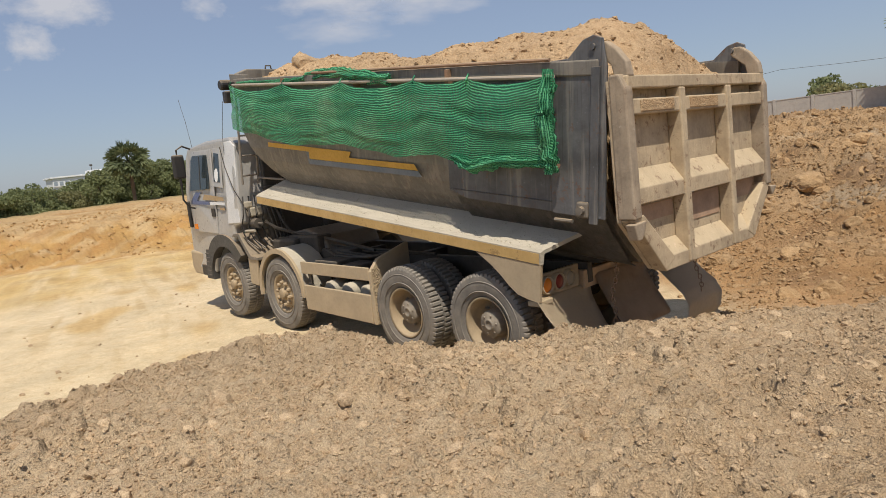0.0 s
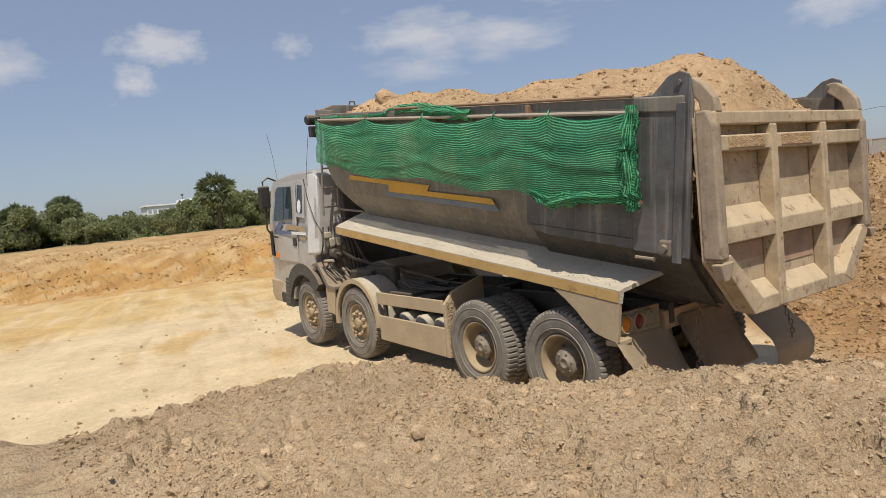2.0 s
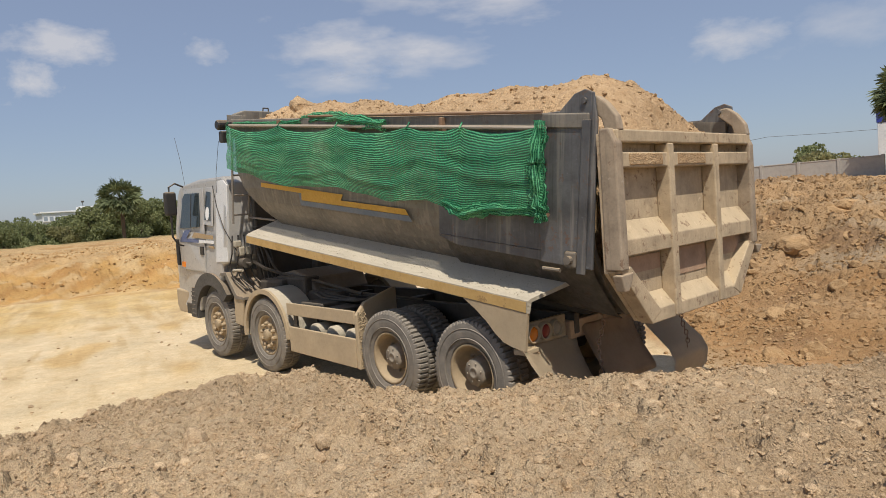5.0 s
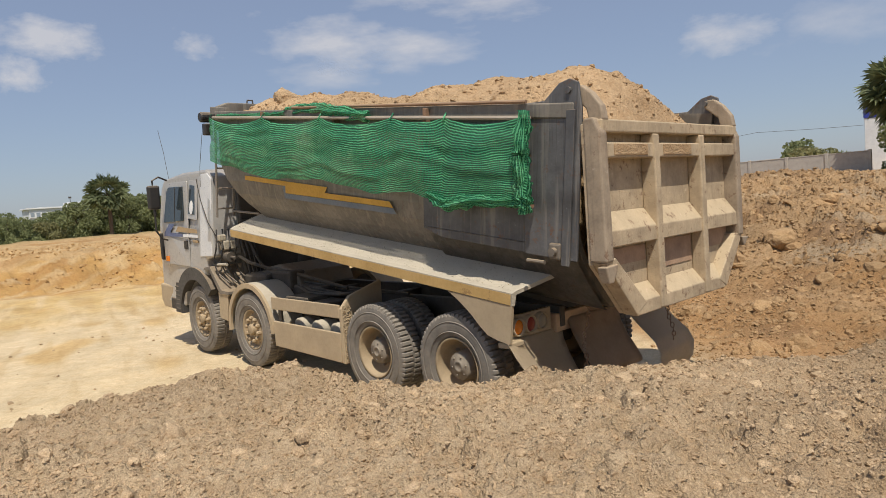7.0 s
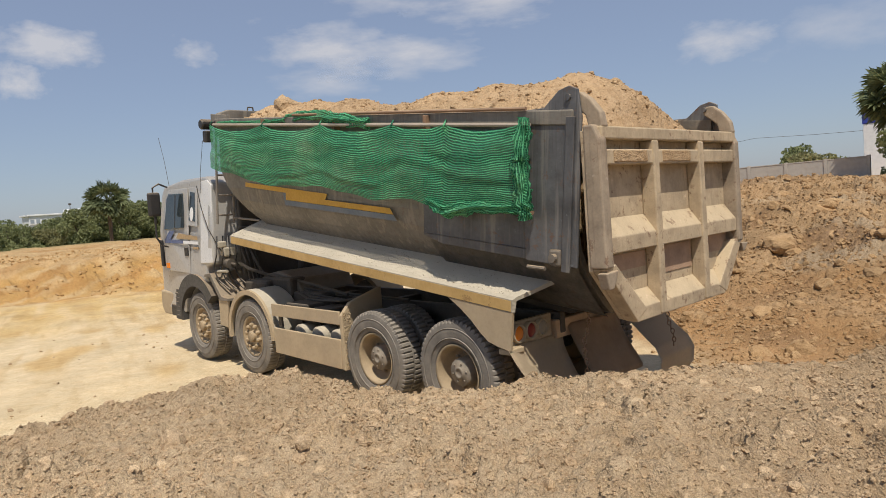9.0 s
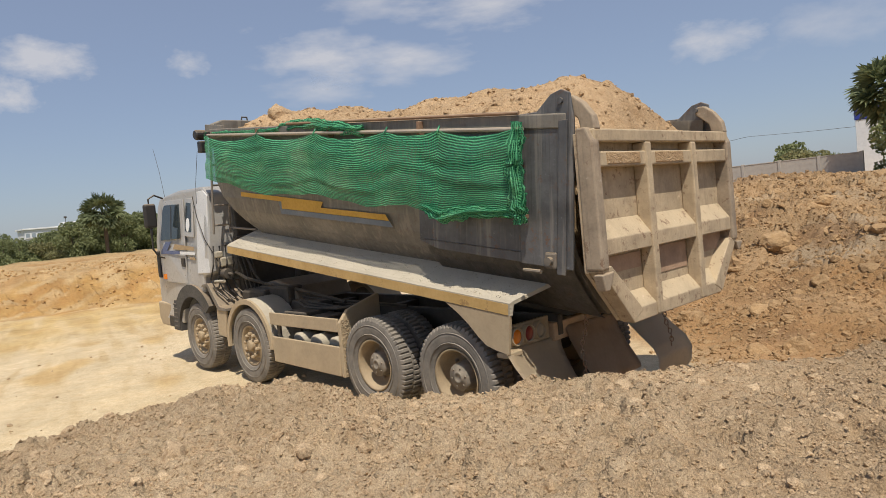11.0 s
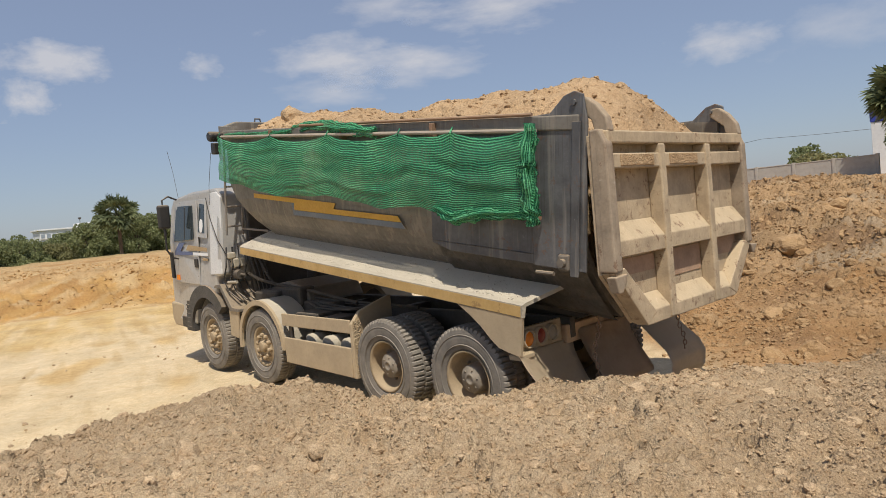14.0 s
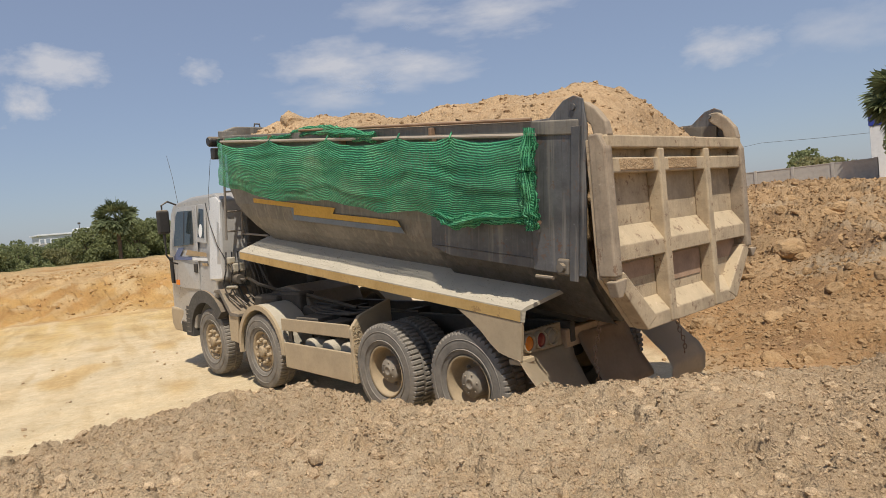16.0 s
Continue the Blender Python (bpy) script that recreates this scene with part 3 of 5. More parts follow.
def on_bank(x, y, u):
    h, b, f, d = zones(x, y)
    return (d < -0.2) & (b > 0.015) & (x > 0.8 - 0.42 * (y - 2))


scatter("soil_crumbs", on_ground(150000, -4.3, 4.0, -4.2, 2.6, near_heap, 0.004, 0.017, 2.6, 11), CLOD, "small grey-brown crumbs of dry soil", "soil", TINY, 1)
scatter("soil_lumps", on_ground(4600, -4.1, 4.0, -4.1, 2.0, near_heap, 0.012, 0.065, 4, 12, 0.7), CLOD, "larger broken lumps of dry brown soil", "soil", SMALL, 2)
scatter("bank_crumbs", on_ground(60000, -3.5, 8, 1.0, 15, on_bank, 0.008, 0.042, 4, 13), CLOD_DARK, "orange-brown crumbs covering the bank", "soil", TINY, 3)
scatter("bank_clods", on_ground(3800, -2.5, 8, 1.1, 15, on_bank, 0.025, 0.12, 4, 17, 0.6), CLOD_DARK, "broken earth clods strewn over the bank", "soil", SMALL, 7)
scatter("bank_lumps", on_ground(300, -1.5, 8, 1.2, 13, on_bank, 0.06, 0.26, 3, 14, 0.6), CLOD_DARK, "large broken earth lumps on the bank", "soil", LARGE, 4)
scatter("yard_crumbs", on_ground(1600, -12, -2.8, -4.8, 0.6, lambda x, y, u: (zones(x, y)[0] < 0.3) & (u < 0.12 + smooth((x + 6.5) / 4)), 0.004, 0.045, 6, 15), CLOD, "scattered crumbs on the trodden yard", "soil", TINY, 5)
scatter("far_bank_crumbs", on_ground(16000, -34, -19, -16, 16, lambda x, y, u: (zones(x, y)[2] > 0.005) & (perlin(x / 2, y / 2) > u - 0.7), 0.015, 0.09, 4, 16), CLOD_ORANGE, "orange crumbs and ridges along the far bank", "soil", TINY, 6)
for cx, cy, cr in ((-3.9, -3.35, 0.085), (-3.75, -2.9, 0.06), (-4.4, -3.1, 0.05), (0.1, -2.75, 0.13), (-0.5, -2.2, 0.1), (2.35, 2.1, 0.12), (1.0, -3.2, 0.09), (-1.9, -2.9, 0.1)):
    me_places = np.array([[0, 0, 0, cr]])
    rock = scatter("soil_clod", me_places, CLOD, "large clod of dry brown soil lying loose", "clod", LARGE, int(abs(cx * 100)) + 1)
    rock["kind"], rock["group"] = "", "loose clods on the heap"
    rock.location = (cx, cy, float(height(np.array([cx]), np.array([cy]))[0]) - cr * 0.3)
    del rock["kind"]


# ---- dump truck ----
truck = thing("dump_truck", (0, 0, 0), "dusty silver eight-wheel dump truck with a loaded grey steel bed", "truck")
HINGE = Vector((0.73, 0, 1.06))
TIP = 5.5
BED = Matrix.Translation(HINGE) @ Euler((0, radians(TIP), 0)).to_matrix().to_4x4() @ Matrix.Translation(-HINGE)
W = 2.40


def ztop(x):
    return 3.16 - 0.0417 * (x + 4.73)


def zbase(x):
    return 1.21 - 0.0332 * (x - 0.83)


def front_x(z):
    if z >= 2.34:
        return -4.73
    return -4.73 + (2.34 - z) * 1.14


def bed_shell():
    prof = [(0.0, 1.0), (0.0, 0.8), (0.0, 0.6), (0.012, 0.46), (0.05, 0.36), (0.13, 0.27), (0.24, 0.19), (0.36, 0.11), (0.48, 0.04), (0.58, 0.0)]
    full = prof + [(W - y, f) for y, f in prof[::-1]]
    bm = bmesh.new()
    n = 26
    rows = []
    for y, f in full:
        row = []
        for i in range(n + 1):
            s = i / n
            zr = zbase(1.45) + f * (ztop(1.45) - zbase(1.45))
            zf = zbase(-4.2) + f * (ztop(-4.2) - zbase(-4.2))
            x = front_x(zf) + s * (1.45 - front_x(zf))
            row.append(bm.verts.new((x, y, zf + (zr - zf) * s)))
        rows.append(row)
    for a, b in zip(rows, rows[1:]):
        for i in range(n):
            bm.faces.new((a[i], a[i + 1], b[i + 1], b[i]))
    m = len(full)
    for k in range(m // 2 - 1):
        bm.faces.new((rows[k][0], rows[k + 1][0], rows[m - 2 - k][0], rows[m - 1 - k][0]))
    bmesh.ops.recalc_face_normals(bm, faces=bm.faces)
    bmesh.ops.solidify(bm, geom=bm.faces[:], thickness=0.05)
    return bm


body = part("dump_body", bed_shell(), STEEL, truck, "grey dusty steel tipping bed, slightly raised at its front")
body.matrix_basis = BED


def sub(name, fill, material, parent, label="", smooth=False):
    bm = bmesh.new()
    fill(bm)
    return part(name, bm, material, parent, label, smooth)


def top_rail(y0, y1):
    def fill(bm):
        prism(bm, [(-4.76, ztop(-4.76) - 0.12), (1.45, ztop(1.45) - 0.12), (1.45, ztop(1.45)), (-4.76, ztop(-4.76))], "y", y0, y1, 0.012)
    return fill


sub("top_rail", top_rail(-0.045, 0.05), STEEL, body)
sub("top_rail", top_rail(W - 0.05, W + 0.045), STEEL, body)
for xs_ in (-3.3, -1.7, -0.2):
    sub("rail_bracket", lambda bm, x=xs_: box(bm, x - 0.02, x + 0.02, -0.1, -0.02, ztop(x) - 0.16, ztop(x) - 0.02, 0.006), RUST, body)


# headboard at the front of the bed
def headboard(bm):
    prism(bm, [(0.02, 2.9), (W - 0.02, 2.9), (W - 0.02, 3.24), (W - 0.18, 3.30), (0.18, 3.30), (0.02, 3.24)], "x", -4.86, -4.75, 0.015)
    prism(bm, [(-4.93, 3.24), (-4.45, 3.20), (-4.45, 3.12), (-4.93, 3.10)], "y", -0.02, 0.04, 0.008)


sub("headboard", headboard, STEEL, body)
for yy in (0.55, 1.8):
    sub("lifting_eye", lambda bm, y=yy: tube(bm, [(-4.8, y - 0.05, 3.29), (-4.8, y - 0.04, 3.35), (-4.8, y + 0.04, 3.35), (-4.8, y + 0.05, 3.29)], 0.012), CHASSIS, body)


# rear plates with the ears that carry the tailgate
def rear_plate(y0, y1):
    def fill(bm):
        prism(bm, [(0.93, ztop(0.93) + 0.0), (1.16, ztop(1.16) + 0.02), (1.30, 3.06), (1.40, 3.09), (1.48, 3.06), (1.52, 2.85), (1.50, 1.66), (0.98, 1.68)], "y", y0, y1, 0.008)
    return fill


sub("rear_plate", rear_plate(-0.03, -0.004), STEEL_DARK, body, "dark scraped steel plate at the rear")
sub("rear_plate", rear_plate(W + 0.004, W + 0.03), STEEL_DARK, body)
sub("rear_post", lambda bm: prism(bm, [(1.36, 1.62), (1.44, 1.62), (1.47, 2.85), (1.39, 2.85)], "y", -0.05, -0.031, 0.004), STEEL_DARK, body)
sub("rear_post", lambda bm: prism(bm, [(1.36, 1.62), (1.44, 1.62), (1.47, 2.85), (1.39, 2.85)], "y", W + 0.031, W + 0.06, 0.008), RUST, body)
sub("hinge_pin", lambda bm: tube(bm, [(1.40, -0.05, 3.0), (1.40, 0.1, 3.0)], 0.025, 12), STEEL_DARK, body)
sub("hinge_pin", lambda bm: tube(bm, [(1.40, W - 0.13, 3.0), (1.40, W + 0.05, 3.0)], 0.025, 12), STEEL_DARK, body)


for y0_, y1_ in ((-0.014, 0.11), (W - 0.11, W + 0.014)):
    sub("wear_plate", lambda bm, a=y0_, c=y1_: prism(bm, [(-0.32, 1.80), (-0.05, 1.73), (0.995, 1.685), (0.995, 2.78), (-0.32, 2.82)], "y", a, c, 0.006), STEEL_DARK, body, "dark scraped side plate")


def lower_plate(side):
    """A plate that follows the bed's curved lower flank."""
    prof = [(0.0, 0.34), (0.05, 0.32), (0.13, 0.24), (0.24, 0.165), (0.36, 0.09), (0.48, 0.02), (0.56, -0.008)]

    def fill(bm):
        rows = []
        for v, f in prof:
            row = []
            for x in (-0.30, 0.3, 0.9, 1.44):
                y = v - 0.022
                row.append(bm.verts.new((x + (0.25 * (0.34 - f) if x < 0 else 0), y if side < 0 else W - y, zbase(x) + f * (ztop(x) - zbase(x)) - 0.012)))
            rows.append(row)
        for a, b in zip(rows, rows[1:]):
            for k in range(3):
                bm.faces.new((a[k], a[k + 1], b[k + 1], b[k]))
        bmesh.ops.solidify(bm, geom=bm.faces[:], thickness=0.008)
    return fill


for s_ in (-1, 1):
    sub("lower_wear_plate", lower_plate(s_), STEEL_MID, body, "dark scraped lower flank plate")


def latch(bm):
    box(bm, 1.24, 1.36, -0.06, -0.03, 1.66, 1.80, 0.02)
    tube(bm, [(1.30, -0.10, 1.73), (1.30, -0.05, 1.73)], 0.035, 12)
    tube(bm, [(1.02, -0.05, 1.63), (1.20, -0.05, 1.63)], 0.018, 8)


sub("tailgate_latch", latch, PLATE_GREY, body)


# skirts over the wheels along both sides
def skirt(side):
    def yv(v):
        return v if side < 0 else W - v

    def fill(bm):
        for x0, x1, zo in ((-4.42, 0.86, 0.0),):
            sec = lambda x: [(yv(-0.06), zbase(x)), (yv(-0.06), zbase(x) + 0.11), (yv(-0.03), zbase(x) + 0.135), (yv(0.34), zbase(x) + 0.33), (yv(0.36), zbase(x) + 0.30), (yv(-0.03), zbase(x) + 0.10), (yv(-0.04), zbase(x))]
            n = 14
            rings = []
            for i in range(n + 1):
                x = x0 + (x1 - x0) * i / n
                ring = []
                for k, (y, z) in enumerate(sec(x)):
                    fx = x + (0.25 * max(0.0, (abs(y - yv(-0.06))) / 0.4) if i == 0 else 0) + (0.3 * max(0.0, (abs(y - yv(-0.06))) / 0.4) if i == n else 0)
                    ring.append(bm.verts.new((fx, y, z)))
                rings.append(ring)
            m = len(rings[0])
            for a, b in zip(rings, rings[1:]):
                for k in range(m):
                    bm.faces.new((a[k], a[(k + 1) % m], b[(k + 1) % m], b[k]))
            bm.faces.new(rings[0])
            bm.faces.new(rings[-1][::-1])
    return fill


def skirt_band(side):
    y0, y1 = (-0.066, -0.0615) if side < 0 else (W + 0.0615, W + 0.066)

    def fill(bm):
        prism(bm, [(-4.40, zbase(-4.4) + 0.004), (0.845, zbase(0.845) + 0.004), (0.845, zbase(0.845) + 0.10), (-4.40, zbase(-4.4) + 0.10)], "y", y0, y1)
    return fill


def skirt_tail(side):
    y0, y1 = (-0.060, -0.03) if side < 0 else (W + 0.03, W + 0.060)

    def fill(bm):
        arc = [(0.06, 1.232), (0.22, 1.15), (0.36, 1.06), (0.48, 0.96), (0.58, 0.895), (0.70, 0.87), (0.84, 0.855)]
        prism(bm, arc + [(0.86, 1.206)], "y", y0, y1)
    return fill


for s_ in (-1, 1):
    sub("side_skirt", skirt(s_), FENDER, body, "dusty sloping skirt plate caked with sand")
    sub("painted_edge", skirt_band(s_), YELLOW, body, "yellow painted edge")
    sub("skirt_tail", skirt_tail(s_), TAN, body)


rs_ = np.random.RandomState(61)
gx, gv = rs_.uniform(-4.3, 0.8, 2600), rs_.uniform(0.0, 1.0, 2600) ** 1.3
skirt_grit = scatter("skirt_grit", np.stack([gx, -0.03 + 0.36 * gv, zbase(gx) + 0.137 + 0.194 * gv, 0.002 + 0.006 * rs_.uniform(0, 1, 2600) ** 3], 1), FENDER, "dry grit lying on the bed's skirt", "soil", TINY, 62)
skirt_grit.matrix_world = BED


# painted stripes on the bed's side
def stripe(outline, y0, y1):
    return lambda bm: prism(bm, outline, "y", y0, y1)


sub("yellow_stripe", stripe([(-3.99, 2.20), (-2.93, 2.145), (-2.93, 2.055), (-0.80, 1.975), (-0.86, 2.04), (-2.05, 2.085), (-2.0, 2.155), (-3.99, 2.26)], -0.006, -0.003), DECAL_Y, body, "orange-yellow stepped stripe")
sub("blue_stripe", stripe([(-3.0, 2.143), (-2.93, 2.143), (-2.93, 2.05), (-0.80, 1.97), (-0.74, 1.91), (-2.95, 1.99)], -0.006, -0.003), DECAL_B, body, "faded blue-grey stripe")


# rods and tarpaulin motor
def rods(bm):
    tube(bm, [(-4.66, -0.11, 3.07), (-2.0, -0.12, 2.945), (1.08, -0.11, 2.80)], 0.018)


sub("net_rod", rods, PIPE, body, "pale pipe that carries the net")
sub("upper_rod", lambda bm: tube(bm, [(-2.6, -0.06, ztop(-2.6) + 0.02), (1.0, -0.06, ztop(1.0) + 0.015)], 0.016), RUST, body)
sub("side_rod", lambda bm: tube(bm, [(1.03, -0.07, 2.83), (1.02, -0.07, 2.10), (1.1, -0.09, 2.09)], 0.018), RUST, body)


def motor(bm):
    b = bmesh.new()
    lathe(b, [(-0.14, 0.0), (-0.14, 0.06), (-0.12, 0.075), (0.02, 0.075), (0.04, 0.05), (0.04, 0.0)], 16)
    join(bm, b, Matrix.Translation((-4.98, -0.02, 3.09)))
    box(bm, -5.02, -4.9, -0.12, 0.0, 2.83, 3.0, 0.02)
    box(bm, -4.95, -4.72, -0.06, 0.02, 3.05, 3.13, 0.01)


sub("tarpaulin_motor", motor, BLACK, body)


def ladder(bm):
    for y in (0.02, 0.28):
        tube(bm, [(-4.86, y, 3.1), (-4.92, y, 2.4), (-4.98, y, 1.62)], 0.018)
    for k in range(5):
        z = 1.75 + 0.3 * k
        x = -4.97 + 0.06 * k / 4
        tube(bm, [(x, 0.02, z), (x, 0.28, z)], 0.014)
    tube(bm, [(-4.93, 0.28, 2.05), (-4.3, 0.3, 2.05)], 0.014)
    tube(bm, [(-4.97, 0.28, 1.7), (-4.2, 0.3, 1.7)], 0.016)


sub("ladder", ladder, LADDER, body)


# crossbearers below the bed
def bearers(bm):
    for y in (0.75, 1.53):
        prism(bm, [(-3.6, zbase(-3.6) - 0.14), (0.9, zbase(0.9) - 0.14), (1.2, zbase(1.2) + 0.0), (-3.8, zbase(-3.8) + 0.0)], "y", y, y + 0.12, 0.01)


sub("bearer", bearers, CHASSIS, body)

# ---- tailgate, hanging from its pins ----
pin = BED @ Vector((1.40, 0, 3.0))
GX, GZ = pin.x - 1.40, pin.z - 3.0
gate_outline = [(-0.06, 1.64), (0.33, 1.20), (W - 0.36, 1.20), (W + 0.02, 1.60), (W + 0.02, 2.72), (-0.06, 2.72)]
gate = sub("tailgate", lambda bm: prism(bm, [(y, z) for y, z in gate_outline], "x", 1.50, 1.54, 0.006), GATE, truck, "dusty tan ribbed steel tailgate hanging straight down")
gate.location = (GX, 0, GZ)
sub("top_beam", lambda bm: box(bm, 1.541, 1.665, -0.02, W - 0.02, 2.645, 2.745, 0.012), GATE, gate)
sub("upper_beam", lambda bm: box(bm, 1.541, 1.66, 0.036, W - 0.076, 2.45, 2.57, 0.012), GATE, gate)


def ledge(z_in, z_out, z_low, y0, y1):
    return lambda bm: prism(bm, [(1.541, z_low), (1.655, z_low), (1.655, z_out), (1.541, z_in)], "y", y0, y1, 0.008)


sub("middle_beam", ledge(2.04, 1.89, 1.765, 0.036, W - 0.076), GATE, gate)
sub("bottom_beam", ledge(1.42, 1.29, 1.18, 0.36, W - 0.40), GATE, gate)
for y_ in (0.73, 1.56):
    sub("upright_rib", lambda bm, y=y_: box(bm, 1.541, 1.672, y, y + 0.095, 1.19, 2.644, 0.012), GATE, gate)
for y0_, y1_ in ((-0.07, 0.035), (W - 0.075, W + 0.03)):
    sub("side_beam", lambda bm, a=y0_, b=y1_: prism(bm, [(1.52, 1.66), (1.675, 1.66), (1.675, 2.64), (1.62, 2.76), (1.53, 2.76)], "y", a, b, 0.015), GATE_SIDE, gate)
for a_, b_ in (((-0.06, 1.655), (0.35, 1.19)), ((W + 0.02, 1.655), (W - 0.38, 1.19))):
    sub("corner_beam", lambda bm, a=a_, b=b_: prism(bm, [a, b, (b[0] + (0.16 if b[0] < 1 else -0.16), b[1] + 0.08), (a[0] + (0.14 if b[0] < 1 else -0.14), a[1] + 0.03)], "x", 1.52, 1.66, 0.01), GATE, gate)
for y0_ in (0.0, W - 0.10):
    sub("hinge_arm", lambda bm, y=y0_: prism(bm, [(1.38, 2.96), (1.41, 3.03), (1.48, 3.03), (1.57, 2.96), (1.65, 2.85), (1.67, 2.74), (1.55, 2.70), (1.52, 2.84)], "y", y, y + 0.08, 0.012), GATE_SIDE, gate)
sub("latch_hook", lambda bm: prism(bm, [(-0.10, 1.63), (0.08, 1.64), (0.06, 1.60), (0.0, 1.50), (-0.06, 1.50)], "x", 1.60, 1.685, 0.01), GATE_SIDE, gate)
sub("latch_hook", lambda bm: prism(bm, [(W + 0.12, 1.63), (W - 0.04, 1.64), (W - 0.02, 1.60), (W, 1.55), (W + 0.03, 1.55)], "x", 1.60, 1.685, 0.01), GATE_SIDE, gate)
for y0_, y1_, z0_, z1_ in ((0.05, 0.715, 1.60, 1.735), (0.845, 1.545, 1.50, 1.74), (1.675, 2.31, 1.585, 1.75)):
    sub("patch_plate", lambda bm, a=y0_, b=y1_, c=z0_, d=z1_: box(bm, 1.541, 1.548, a, b, c, d, 0.002), PATCH, gate, "reddish patched steel plate")
for y0_ in (0.14, 0.90):
    sub("caked_soil", lambda bm, y=y0_: box(bm, 1.656, 1.668, y, y + 0.5, 2.47, 2.56, 0.005), LOAD, gate, "dry soil caked on the beam")


# ---- wheels ----
def tyre_mesh(width, tread):
    w = width / 2
    prof = [(-w * 0.72, 0.292), (-w * 0.86, 0.31), (-w * 0.98, 0.37), (-w, 0.42), (-w * 0.97, 0.47), (-w * 0.93, 0.505), (-w * 0.84, 0.533), (-w * 0.45, 0.54), (-w * 0.12, 0.54), (-w * 0.06, 0.528), (w * 0.06, 0.528), (w * 0.12, 0.54), (w * 0.45, 0.54), (w * 0.84, 0.533), (w * 0.93, 0.505), (w * 0.97, 0.47), (w, 0.42), (w * 0.98, 0.37), (w * 0.86, 0.31), (w * 0.72, 0.292)]

    def rf(j, k, r):
        if r >= 0.532 and k % 4 == (0 if (j < 10) else 2):
            return r - tread
        if r == 0.505 and k % 4 == (0 if (j < 10) else 2):
            return r - 0.4 * tread
        return r
    bm = bmesh.new()
    lathe(bm, prof, 232, rf)
    for rr in (0.355, 0.452):
        b = bmesh.new()
        lathe(b, [(-w * 0.97, rr - 0.006), (-w * 1.03, rr), (-w * 0.97, rr + 0.006)], 64)
        join(bm, b)
    me = bpy.data.meshes.new("tyre")
    bmesh.ops.recalc_face_normals(bm, faces=bm.faces)
    bm.to_mesh(me)
    bm.free()
    me.materials.append(RUBBER)
    return me


def simple_mesh(name, fill, material):
    bm = bmesh.new()
    fill(bm)
    bmesh.ops.recalc_face_normals(bm, faces=bm.faces)
    me = bpy.data.meshes.new(name)
    bm.to_mesh(me)
    bm.free()
    me.materials.append(material)
    return me


def rim_front(bm):
    lathe(bm, [(-0.115, 0.294), (-0.125, 0.290), (-0.10, 0.262), (-0.05, 0.255), (-0.055, 0.235), (-0.10, 0.17), (-0.105, 0.13), (-0.105, 0.0)], 48)
    lathe(bm, [(0.11, 0.296), (0.0, 0.265), (-0.10, 0.262)], 48)


def rim_rear(bm):
    lathe(bm, [(-0.115, 0.294), (-0.128, 0.290), (-0.11, 0.268), (-0.02, 0.255), (0.03, 0.235), (0.06, 0.20), (0.075, 0.16), (0.075, 0.0)], 48)
    lathe(bm, [(0.11, 0.296), (0.0, 0.265), (-0.02, 0.255)], 48)


def hub_front(bm):
    lathe(bm, [(-0.100, 0.085), (-0.15, 0.08), (-0.165, 0.065), (-0.175, 0.0)], 20)
    for k in range(10):
        a = 2 * math.pi * k / 10
        b = bmesh.new()
        lathe(b, [(-0.085, 0.032), (-0.13, 0.03), (-0.15, 0.02), (-0.155, 0.0)], 8)
        join(bm, b, Matrix.Translation((0.165 * math.cos(a), 0, 0.165 * math.sin(a))))
    for k in range(10):
        a = 2 * math.pi * (k + 0.5) / 10
        b = bmesh.new()
        lathe(b, [(-0.045, 0.022), (-0.075, 0.022), (-0.08, 0.0)], 8)
        join(bm, b, Matrix.Translation((0.215 * math.cos(a), 0, 0.215 * math.sin(a))))


def hub_rear(bm):
    def rf(j, k, r):
        return r * (0.93 if (j in (2, 3) and k % 5 == 0) else 1)
    lathe(bm, [(0.08, 0.15), (0.05, 0.148), (0.0, 0.142), (-0.065, 0.138), (-0.08, 0.125), (-0.082, 0.062), (-0.096, 0.058), (-0.10, 0.04), (-0.09, 0.036), (-0.09, 0.0)], 40, rf)
    for k in range(10):
        a = 2 * math.pi * k / 10
        b = bmesh.new()
        lathe(b, [(0.07, 0.017), (0.035, 0.017), (0.03, 0.012), (0.03, 0.0)], 8)
        join(bm, b, Matrix.Translation((0.19 * math.cos(a), 0, 0.19 * math.sin(a))))
    for k in range(6):
        a = 2 * math.pi * (k + 0.3) / 6
        b = bmesh.new()
        lathe(b, [(-0.08, 0.011), (-0.088, 0.011), (-0.09, 0.0)], 6)
        join(bm, b, Matrix.Translation((0.095 * math.cos(a), 0, 0.095 * math.sin(a))))


TYRE = tyre_mesh(0.30, 0.012)
TYRE_LUG = tyre_mesh(0.29, 0.022)
RIM_F, RIM_R = simple_mesh("rim", rim_front, RIM), simple_mesh("rim", rim_rear, RIM)
HUB_F, HUB_R = simple_mesh("hub", hub_front, RIM), simple_mesh("hub", hub_rear, HUB)
for me_ in (RIM_F, RIM_R, HUB_R):
    me_.polygons.foreach_set("use_smooth", [True] * len(me_.polygons))


def wheel(x, y, turn, front, spin):
    m = pose(x, y, 0.525 + (0.03 if x < -5 else 0), 0, spin, turn)
    w = shared("wheel", RIM_F if front else RIM_R, truck, m)
    shared("tyre", TYRE if front else TYRE_LUG, w)
    shared("hub", HUB_F if front else HUB_R, w)


def inner_wheel(x, y, spin):
    w = shared("inner_wheel", RIM_R, truck, pose(x, y, 0.525, 0, spin, 180))
    shared("tyre", TYRE_LUG, w)


